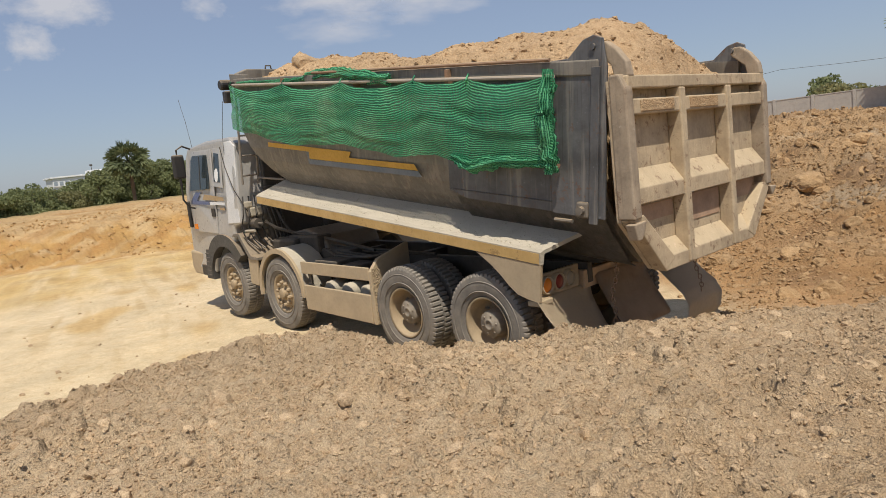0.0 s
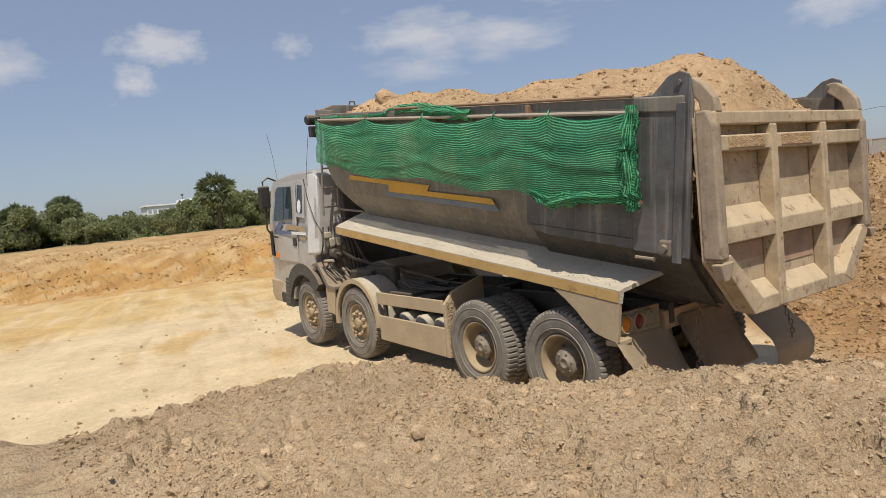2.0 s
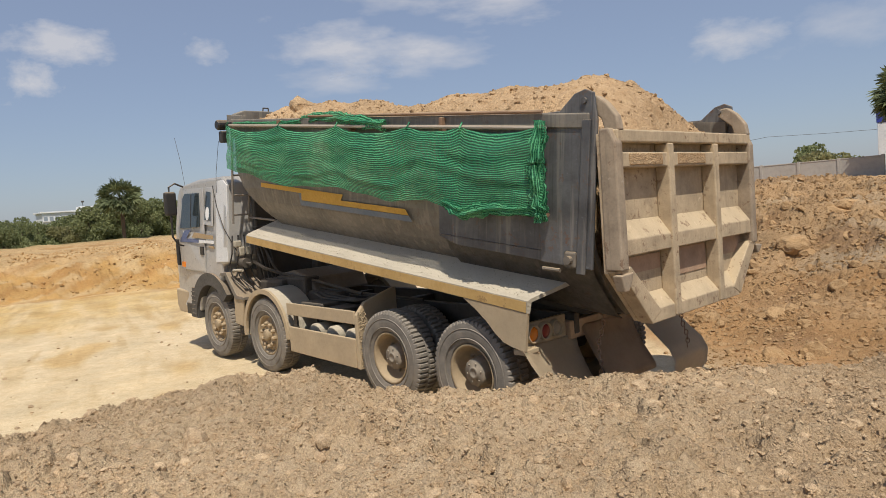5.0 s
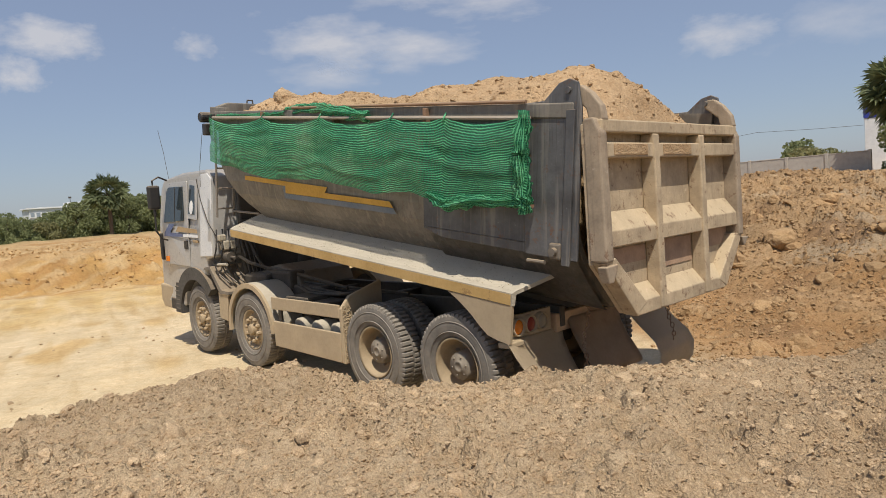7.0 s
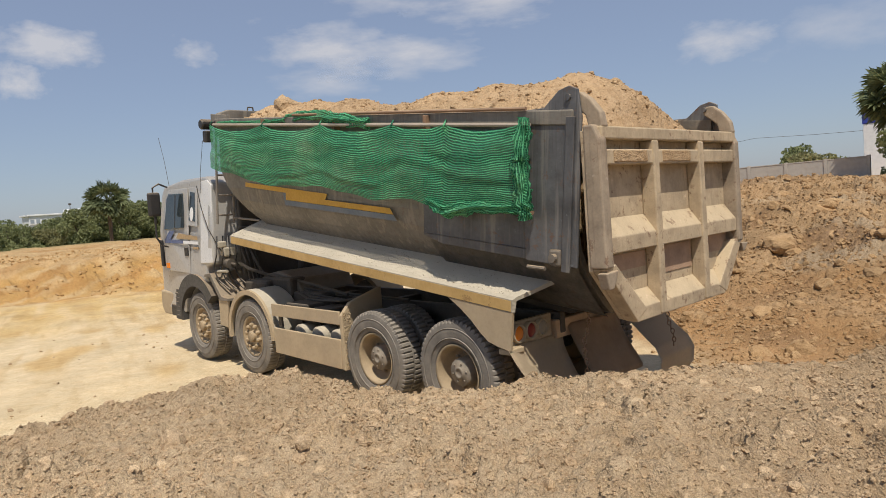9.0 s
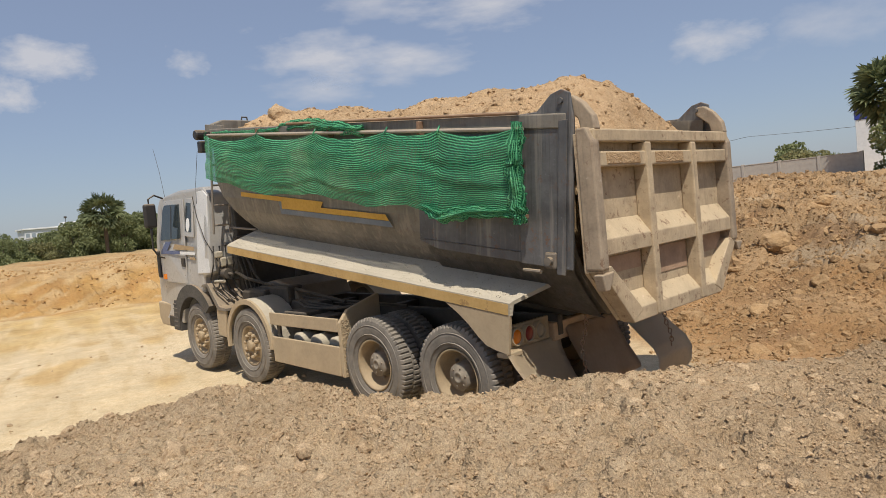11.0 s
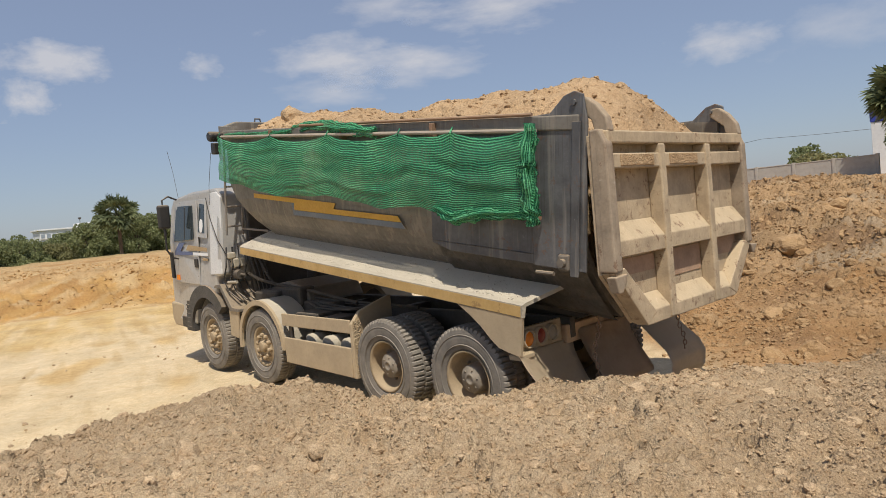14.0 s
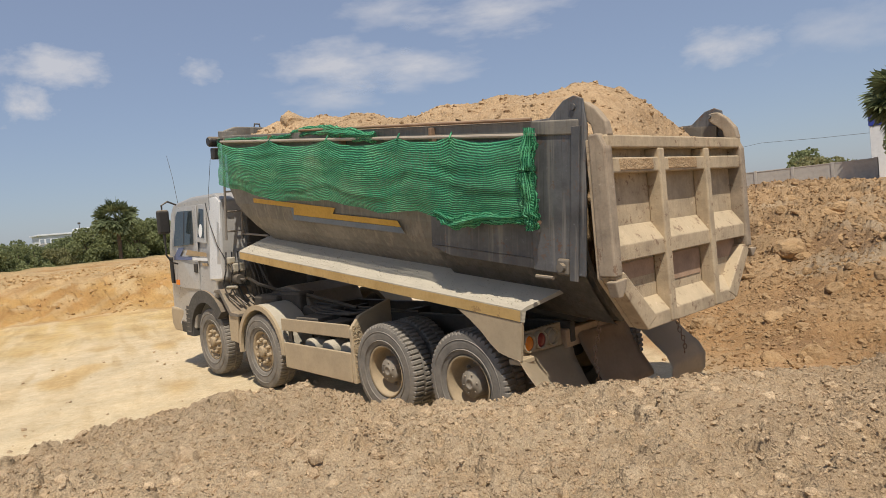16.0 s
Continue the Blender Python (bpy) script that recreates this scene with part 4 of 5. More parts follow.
for i, x_ in enumerate((-5.80, -4.14)):
    wheel(x_, 0.15, 0, True, 13 * i)
    wheel(x_, W - 0.15, 180, True, 20 + 9 * i)
for i, x_ in enumerate((-1.27, 0.03)):
    wheel(x_, 0.145, 0, False, 7 * i)
    inner_wheel(x_, 0.48, 3 + i)
    wheel(x_, W - 0.145, 180, False, 5 * i)
    inner_wheel(x_, W - 0.48, 4 + i)


# ---- chassis ----
def chassis(bm):
    for y in (0.78, 1.54):
        prism(bm, [(-6.6, 0.78), (0.6, 0.78), (0.75, 0.85), (0.75, 1.05), (-6.6, 1.05)], "y", y, y + 0.08, 0.01)
    for x in (-5.0, -3.6, -2.2, -0.65, 0.55):
        box(bm, x - 0.06, x + 0.06, 0.86, 1.54, 0.82, 1.0, 0.01)
    for x in (-5.8, -4.14, -1.27, 0.03):
        tube(bm, [(x, 0.35, 0.525), (x, W - 0.35, 0.525)], 0.085, 12)
        box(bm, x - 0.5, x + 0.5, 0.70, 0.78, 0.66, 0.78, 0.02)
    for x in (-1.27, 0.03):
        b = bmesh.new()
        bmesh.ops.create_uvsphere(b, u_segments=16, v_segments=10, radius=0.22)
        join(bm, b, Matrix.Translation((x, 1.2, 0.54)))


sub("chassis_frame", chassis, CHASSIS, truck, "black dusty chassis rails and axles")


def hoist(bm):
    tube(bm, [(-4.55, 1.2, 1.0), (-4.35, 1.2, 2.05)], 0.12, 16)
    box(bm, -4.75, -4.45, 0.85, 1.55, 1.02, 1.25, 0.03)


sub("hydraulic_ram", hoist, CHASSIS, truck)


def gearbox(bm):
    box(bm, -4.9, -4.2, 0.35, 0.75, 1.0, 1.28, 0.05)
    box(bm, -4.55, -3.7, 0.45, 0.72, 1.06, 1.32, 0.04)
    box(bm, -3.75, -3.0, 0.5, 0.74, 0.9, 1.12, 0.03)
    tube(bm, [(-4.9, 0.3, 1.55), (-4.6, 0.32, 1.45), (-4.4, 0.5, 1.35), (-3.6, 0.6, 1.25), (-2.6, 0.66, 1.10)], 0.025)
    tube(bm, [(-4.95, 0.5, 1.8), (-4.7, 0.5, 1.5), (-4.5, 0.6, 1.2), (-3.2, 0.68, 1.12), (-1.4, 0.70, 1.08)], 0.018)
    box(bm, -5.05, -4.95, 0.4, 2.0, 1.0, 2.1, 0.03)
    for k in range(4):
        tube(bm, [(-4.95, 0.35 + 0.07 * k, 1.9), (-4.8, 0.36 + 0.07 * k, 1.55), (-4.75, 0.4 + 0.06 * k, 1.2)], 0.014, 6)


sub("engine_gear", gearbox, CHASSIS, truck, "black engine gear and hoses behind the cab")


# tool box with its panels and air tanks
def side_tray(bm):
    box(bm, -3.40, -1.95, 0.45, 0.48, 0.36, 1.0, 0.004)
    box(bm, -3.40, -1.95, 0.03, 0.45, 0.36, 0.39, 0.004)
    prism(bm, [(-3.36, 0.72), (-3.28, 0.72), (-3.28, 1.0), (-3.36, 1.0)], "y", 0.03, 0.06, 0.004)


tray = sub("tank_tray", side_tray, CHASSIS, truck)
sub("upper_panel", lambda bm: prism(bm, [(-3.45, 0.875), (-1.86, 0.865), (-1.86, 1.025), (-3.45, 1.04)], "y", -0.015, 0.02, 0.008), TAN, tray, "dusty tan metal panel")
sub("lower_panel", lambda bm: prism(bm, [(-3.42, 0.375), (-1.88, 0.335), (-1.86, 0.69), (-3.42, 0.715)], "y", -0.02, 0.02, 0.008), TAN, tray, "dusty tan metal panel")
sub("end_plate", lambda bm: prism(bm, [(-0.018, 0.33), (0.05, 0.33), (0.6, 0.45), (0.6, 1.25), (0.12, 1.12), (-0.015, 0.98)], "x", -1.855, -1.80, 0.006), TAN, tray, "end plate crusted with grit")
for k in range(3):
    sub("air_tank", lambda bm, x=-3.0 + 0.42 * k: (lambda b: (lathe(b, [(-0.16, 0.0), (-0.155, 0.09), (-0.13, 0.13), (0.13, 0.13), (0.155, 0.09), (0.16, 0.0)], 20), join(bm, b, Matrix.Translation((x, 0.26, 0.635)))))(bmesh.new()), FENDER, tray, smooth=True)
rs_ = np.random.RandomState(21)
grit = [(-1.797, rs_.uniform(0.0, 0.12), rs_.uniform(0.36, 1.02), rs_.uniform(0.006, 0.013)) for _ in range(260)]
scatter("grit", grit, TAN, "", "", TINY, 8, tray)
for lamp_ob in [o for o in tray.children if o.name.startswith("grit")]:
    for key_ in ("label", "category"):
        if key_ in lamp_ob:
            del lamp_ob[key_]


# arch over the second axle and the plates between the front axles
def arch(cx, r0, r1, a0, a1, y0, y1, cz=0.53, n=18):
    def fill(bm):
        rings = []
        for i in range(n + 1):
            a = radians(a0 + (a1 - a0) * i / n)
            c, s = math.cos(a), math.sin(a)
            rings.append([bm.verts.new((cx + r * c, y, cz + r * s)) for r, y in ((r0, y0), (r1, y0), (r1, y1), (r0, y1))])
        for a, b in zip(rings, rings[1:]):
            for k in range(4):
                bm.faces.new((a[k], a[(k + 1) % 4], b[(k + 1) % 4], b[k]))
        bm.faces.new(rings[0][::-1])
        bm.faces.new(rings[-1])
    return fill


sub("wheel_arch", arch(-4.12, 0.60, 0.67, 0, 185, -0.02, 0.02), TAN, truck, "dusty tan arch over the second axle")
sub("wheel_arch", arch(-4.12, 0.635, 0.67, 0, 185, 0.02, 0.46), FENDER, truck)
sub("wheel_arch", arch(-4.12, 0.60, 0.67, 0, 185, W - 0.46, W + 0.02), TAN, truck)
sub("splash_plate", lambda bm: prism(bm, [(-5.08, 0.63), (-4.83, 0.60), (-4.74, 1.03), (-5.06, 1.03)], "y", -0.01, 0.02, 0.006), TAN, truck)
sub("cover_plate", lambda bm: prism(bm, [(-5.48, 1.36), (-5.44, 1.40), (-5.24, 1.42), (-4.92, 1.07), (-4.70, 1.05), (-4.70, 1.005), (-4.98, 1.01), (-5.28, 1.36)], "y", -0.03, 0.5, 0.006), PLATE_GREY, truck, "worn dark grey sloping cover plate behind the cab")
sub("cover_rib", lambda bm: prism(bm, [(-5.22, 1.425), (-4.93, 1.11), (-4.91, 1.13), (-5.19, 1.445)], "y", 0.20, 0.23, 0.003), PLATE_GREY, truck)
for k in range(4):
    sub("air_hose", lambda bm, k=k: tube(bm, [(-5.06 + 0.03 * k, 0.06 + 0.08 * k, 1.98), (-5.0 + 0.04 * k, 0.0 + 0.09 * k, 1.70), (-5.10 + 0.05 * k, -0.02 + 0.09 * k, 1.48), (-5.04 + 0.03 * k, 0.02 + 0.1 * k, 1.30), (-4.86 + 0.02 * k, 0.10 + 0.1 * k, 1.16)], 0.013, 7), BLACK, truck)
sub("air_canister", lambda bm: (tube(bm, [(-5.04, 0.16, 1.56), (-5.02, 0.16, 1.56), (-4.92, 0.16, 1.55), (-4.86, 0.16, 1.55)], 0.075, 18), tube(bm, [(-4.86, 0.16, 1.55), (-4.72, 0.16, 1.54)], 0.02, 8)), CHASSIS, truck)
sub("valve_block", lambda bm: box(bm, -5.10, -4.94, 0.10, 0.30, 1.66, 1.80, 0.02), FENDER, truck, "dusty valve block")
sub("valve_cap", lambda bm: box(bm, -5.04, -4.96, 0.04, 0.16, 1.801, 1.90, 0.02), FENDER, truck)
sub("pipe_stub", lambda bm: tube(bm, [(-5.12, 0.05, 1.44), (-4.80, 0.05, 1.45)], 0.022, 8), FENDER, truck)
sub("battery_box", lambda bm: box(bm, -3.30, -2.75, 0.12, 0.5, 0.92, 1.04, 0.02), CHASSIS, truck)
sub("filter_box", lambda bm: box(bm, -2.70, -2.35, 0.16, 0.5, 0.90, 1.00, 0.02), CHASSIS, truck)
sub("gear_cover", lambda bm: prism(bm, [(-4.75, 1.02), (-4.62, 1.34), (-4.20, 1.40), (-3.72, 1.30), (-3.60, 1.08)], "y", 0.56, 1.5, 0.03), PLATE_GREY, truck, "dusty grey cover over the gearbox")
for k in range(3):
    sub("cable_run", lambda bm, k=k: tube(bm, [(-3.5, 0.62 - 0.08 * k, 1.12), (-3.15, 0.50 - 0.06 * k, 1.10 - 0.02 * k), (-2.75, 0.55 - 0.1 * k, 1.06), (-2.3, 0.40 - 0.04 * k, 1.08), (-1.95, 0.6, 1.12)], 0.016, 6), CHASSIS, truck)


# tail lamps, mud flaps and the guard plate
sub("lamp_bracket", lambda bm: box(bm, 0.66, 0.70, 0.04, 0.70, 0.84, 1.06, 0.01), TAN, truck)
for y_, mt_, lb_ in ((0.17, AMBER, "amber lamp"), (0.345, RED, "red lamp"), (0.515, CLEAR, "clear lamp")):
    def lamp_ring(bm, y=y_):
        b = bmesh.new()
        lathe(b, [(0.0, 0.085), (-0.05, 0.085), (-0.055, 0.075), (-0.03, 0.068)], 24)
        join(bm, b, Matrix.Translation((0.70, y, 0.955)) @ Euler((0, 0, radians(90))).to_matrix().to_4x4())

    def lens(bm, y=y_):
        b = bmesh.new()
        lathe(b, [(-0.02, 0.07), (-0.035, 0.065), (-0.048, 0.04), (-0.052, 0.0)], 24)
        join(bm, b, Matrix.Translation((0.70, y, 0.955)) @ Euler((0, 0, radians(90))).to_matrix().to_4x4())
    lamp = sub("tail_lamp", lamp_ring, TAN, truck, smooth=True)
    sub("lens", lens, mt_, lamp, lb_, smooth=True)
sub("lamp_step", lambda bm: box(bm, 0.66, 0.80, -0.04, 0.16, 0.80, 0.85, 0.01), TAN, truck)


def flap(y0, y1, outer, inner, bend=0.03, thick=0.016):
    """A bent sheet between two edge profiles of x and z, from y0 to y1."""
    def along(pts, t):
        f = t * (len(pts) - 1)
        k = min(int(f), len(pts) - 2)
        w = smooth(f - k) * 0.35 + (f - k) * 0.65
        return [pts[k][i] + (pts[k + 1][i] - pts[k][i]) * w for i in (0, 1)]

    def fill(bm):
        n, m = 20, 10
        rows = []
        for i in range(n + 1):
            t = i / n
            (ax, az), (bx, bz) = along(outer, t), along(inner, t)
            rows.append([bm.verts.new((ax + (bx - ax) * k / m - bend * math.sin(math.pi * k / m) + 0.006 * math.sin(5 * t + k), y0 + (y1 - y0) * k / m, az + (bz - az) * k / m)) for k in range(m + 1)])
        for a, b in zip(rows, rows[1:]):
            for k in range(m):
                bm.faces.new((a[k], a[k + 1], b[k + 1], b[k]))
        bmesh.ops.solidify(bm, geom=bm.faces[:], thickness=thick)
    return fill


sub("mud_flap", flap(-0.07, 0.86, [(0.80, 0.86), (0.88, 0.74), (1.02, 0.59), (1.12, 0.45), (1.18, 0.30), (1.20, 0.14)], [(0.70, 0.84), (0.72, 0.72), (0.77, 0.60), (0.84, 0.46), (0.92, 0.34), (0.98, 0.22)], 0.05), FLAP, truck, "dusty curved mud flap", smooth=True)
sub("mud_flap", flap(1.82, W + 0.12, [(0.86, 0.80), (1.00, 0.66), (1.15, 0.52), (1.21, 0.40), (1.20, 0.26), (1.10, 0.10)], [(0.88, 0.80), (1.02, 0.66), (1.17, 0.54), (1.23, 0.42), (1.21, 0.26), (1.10, 0.10)], 0.03), FLAP, truck, "dusty curved mud flap", smooth=True)
sub("guard_plate", flap(0.90, 1.74, [(0.73, 0.92), (0.78, 0.78), (0.86, 0.64), (0.95, 0.52), (1.04, 0.40), (1.05, 0.36)], [(0.78, 0.92), (0.82, 0.76), (0.90, 0.60), (0.98, 0.48), (1.04, 0.38), (1.04, 0.34)], -0.02, 0.03), GUARD, truck, "rust-brown sloping underrun guard", smooth=True)
sub("rear_beam", lambda bm: box(bm, 0.62, 0.74, 0.72, 1.78, 0.80, 0.98, 0.012), GUARD, truck)


def chain(x, y, z0, z1, lean):
    def fill(bm):
        n = int((z0 - z1) / 0.045)
        for i in range(n):
            z = z0 - 0.045 * i
            yy = y + lean * i / n
            pts = [(0.018 * math.cos(a), 0, 0.03 * math.sin(a)) for a in [2 * math.pi * k / 8 for k in range(9)]]
            rot = Euler((0, 0, radians(90 * (i % 2) + 30))).to_matrix()
            tube(bm, [rot @ Vector(p) + Vector((x + 0.02 * math.sin(i * 0.7), yy, z)) for p in pts], 0.006, 5)
    return fill


sub("safety_chain", chain(1.18, 0.62, 1.12, 0.42, -0.12), RUST, truck)
sub("safety_chain", chain(1.22, 1.98, 1.12, 0.45, 0.1), RUST, truck)


# ---- cab ----
def cab_shell(bm):
    outline = [(-7.38, 0.62), (-7.52, 0.95), (-7.49, 1.35), (-7.38, 2.0), (-7.20, 2.60), (-7.04, 2.75), (-6.3, 2.84), (-5.36, 2.86), (-5.18, 2.76), (-5.13, 2.0), (-5.13, 1.52), (-5.40, 1.46), (-5.46, 1.12), (-5.62, 1.18), (-5.85, 1.20), (-6.10, 1.13), (-6.30, 0.95), (-6.40, 0.62)]
    prism(bm, outline, "y", 0.0, W, 0.035)
    for v in bm.verts:
        if v.co.z > 1.95:
            t = (v.co.z - 1.95) * 0.10
            v.co.y += t * (1 if v.co.y < W / 2 else -1)
        if v.co.x < -7.1:
            v.co.y += (-7.1 - v.co.x) * 0.25 * (1 if v.co.y < W / 2 else -1)


cab = sub("cab", cab_shell, SILVER, truck, "silver painted tilt cab")


def side_y(z, off):
    return (max(0.0, z - 1.95) * 0.10) - off


def side_panel(outline, off, thick=0.02, bevel=0.004):
    """A plate on the near flank of the cab, proud by off."""
    def fill(bm):
        prism(bm, outline, "y", -off, thick - off, bevel)
        for v in bm.verts:
            v.co.y += max(0.0, v.co.z - 1.95) * 0.10
    return fill


sub("door", side_panel([(-7.02, 1.32), (-6.02, 1.32), (-5.98, 2.0), (-6.05, 2.70), (-6.84, 2.69), (-6.93, 2.58), (-7.05, 2.02)], 0.012), SILVER, cab)
sub("door_window", side_panel([(-6.96, 2.02), (-6.17, 2.06), (-6.20, 2.62), (-6.80, 2.62), (-6.88, 2.54)], 0.018), GLASS, cab, "dark door glass")
sub("window_frame", side_panel([(-6.52, 2.06), (-6.49, 2.06), (-6.49, 2.6), (-6.52, 2.6)], 0.022), BLACK, cab)
sub("quarter_window", side_panel([(-5.96, 2.18), (-5.72, 2.16), (-5.74, 2.62), (-5.92, 2.64)], 0.014), GLASS, cab)
sub("round_sticker", side_panel([(-5.84 + 0.07 * math.cos(k * math.pi / 8), 2.28 + 0.11 * math.sin(k * math.pi / 8)) for k in range(16)], 0.018, 0.003, 0), WHITE, cab)
sub("quarter_frame", side_panel([(-6.0, 2.10), (-5.66, 2.08), (-5.69, 2.69), (-5.94, 2.71)], 0.008), SILVER, cab)
sub("blue_band", side_panel([(-6.98, 1.79), (-6.20, 1.80), (-6.20, 1.85), (-6.70, 1.86), (-6.52, 2.0), (-6.74, 2.0), (-6.96, 1.85)], 0.016, 0.003, 0), STRIPE_BLUE, cab)
sub("tan_band", side_panel([(-6.46, 1.88), (-5.62, 1.87), (-5.62, 1.93), (-6.36, 1.97)], 0.0165, 0.003, 0), STRIPE_TAN, cab)
sub("pale_band", side_panel([(-6.18, 1.80), (-5.60, 1.80), (-5.60, 1.845), (-6.18, 1.85)], 0.0165, 0.003, 0), WHITE, cab)
sub("door_handle", side_panel([(-6.17, 1.60), (-6.04, 1.60), (-6.04, 1.74), (-6.17, 1.74)], 0.016), BLACK, cab)
sub("flank_plate", side_panel([(-5.84, 1.72), (-5.66, 1.72), (-5.66, 1.76), (-5.84, 1.76)], 0.006), STRIPE_TAN, cab)
sub("corner_panel", side_panel([(-5.58, 1.50), (-5.16, 1.53), (-5.16, 2.72), (-5.30, 2.80), (-5.54, 2.79)], 0.012, 0.03, 0.01), SILVER_PALE, cab, "pale rear corner panel")
sub("side_lamp", side_panel([(-6.95, 1.36), (-6.83, 1.36), (-6.83, 1.45), (-6.95, 1.45)], 0.03), AMBER, cab)
sub("bumper", lambda bm: prism(bm, [(-7.44, 0.50), (-6.95, 0.50), (-6.75, 0.62), (-6.75, 0.92), (-7.54, 0.92), (-7.54, 0.62)], "y", 0.05, W - 0.05, 0.03), TAN, cab, "dusty bumper")
sub("bumper_trim", lambda bm: box(bm, -7.0, -6.72, 0.01, 0.2, 0.52, 0.72, 0.02), BLACK, cab)
sub("arch_flare", arch(-5.84, 0.60, 0.80, 38, 178, -0.045, 0.10, 0.52), GREYPLASTIC, cab, "grey plastic wheel-arch flare")


def steps(bm):
    prism(bm, [(-6.72, 0.50), (-6.42, 0.50), (-6.42, 1.02), (-6.62, 1.02)], "y", -0.03, 0.14, 0.01)
    for k in range(6):
        box(bm, -6.62, -6.46, -0.05, -0.02, 0.56 + 0.075 * k, 0.585 + 0.075 * k, 0.006)


sub("entry_step", steps, GREYPLASTIC, cab)
sub("rear_window", lambda bm: box(bm, -5.135, -5.12, 0.75, 1.65, 2.05, 2.5, 0.003), GLASS, cab)
for k in range(5):
    sub("rear_bead", lambda bm, y=0.35 + 0.4 * k: box(bm, -5.14, -5.115, y, y + 0.12, 1.6, 1.98, 0.008), SILVER, cab)
sub("windscreen", lambda bm: prism(bm, [(-7.41, 2.0), (-7.235, 2.58), (-7.19, 2.58), (-7.37, 2.0)], "y", 0.25, W - 0.25), GLASS, cab)


def mirror(bm):
    box(bm, -6.80, -6.70, -0.32, -0.12, 2.26, 2.66, 0.035)
    box(bm, -6.77, -6.73, -0.24, -0.20, 2.14, 2.26, 0.01)


mr = sub("wing_mirror", mirror, BLACK, cab, "black double wing mirror")
sub("mirror_arm", lambda bm: tube(bm, [(-6.86, 0.06, 2.74), (-6.80, -0.10, 2.80), (-6.76, -0.22, 2.74), (-6.75, -0.22, 2.3), (-6.76, -0.22, 1.9), (-6.80, -0.12, 1.76), (-6.86, 0.02, 1.72)], 0.016), BLACK, mr)
sub("front_mirror", lambda bm: box(bm, -7.30, -7.22, 0.01, 0.11, 1.36, 1.84, 0.03), BLACK, cab)
sub("aerial", lambda bm: tube(bm, [(-6.9, 0.12, 2.72), (-6.98, 0.10, 3.2), (-7.1, 0.08, 3.6)], 0.0035, 5), CHASSIS, cab)
sub("aerial", lambda bm: tube(bm, [(-5.5, 0.05, 2.6), (-5.46, 0.05, 2.9), (-5.28, 0.05, 3.4)], 0.0035, 5), CHASSIS, cab)
sub("air_hose", lambda bm: tube(bm, [(-5.47, -0.02, 2.72), (-5.36, -0.03, 2.4), (-5.18, -0.02, 2.05), (-5.05, 0.1, 1.7)], 0.007, 6), BLACK, cab)
cab.matrix_basis = Matrix.Translation((-5.2, 0, 1.55)) @ Euler((0, radians(2.4), 0)).to_matrix().to_4x4() @ Matrix.Translation((5.2, 0, -1.5))
sub("air_intake", lambda bm: box(bm, -5.08, -4.98, 0.42, 0.75, 1.55, 2.75, 0.03), GREYPLASTIC, truck)


# ---- load of soil in the bed ----
def load_height(x, y):
    """Height of the load above the bed's top rail."""
    px = np.interp(x, [-4.7, -4.45, -4.0, -3.4, -2.6, -1.9, -1.2, -0.5, 0.1, 0.5, 0.95, 1.25, 1.5], [-0.2, 0.16, 0.27, 0.23, 0.19, 0.17, 0.20, 0.27, 0.34, 0.37, 0.30, 0.06, -0.32])
    across = np.sin(np.pi * np.clip((y - 0.02) / (W - 0.04), 0, 1)) ** 0.6
    edge = -0.22 + (px + 0.22) * across
    return edge + (0.10 * perlin(x / 0.7 + 3, y / 0.7) + 0.05 * clods(x, y, 0.5, 8.0)) * across + 0.04 * clods(x, y, 0.22, 2.0) * (0.4 + smooth(perlin(x / 0.6, y / 0.6 + 4) + 0.5)) + 0.028 * clods(x, y, 0.10, 6.0) + 0.02 * clods(x, y, 0.055, 9.0)


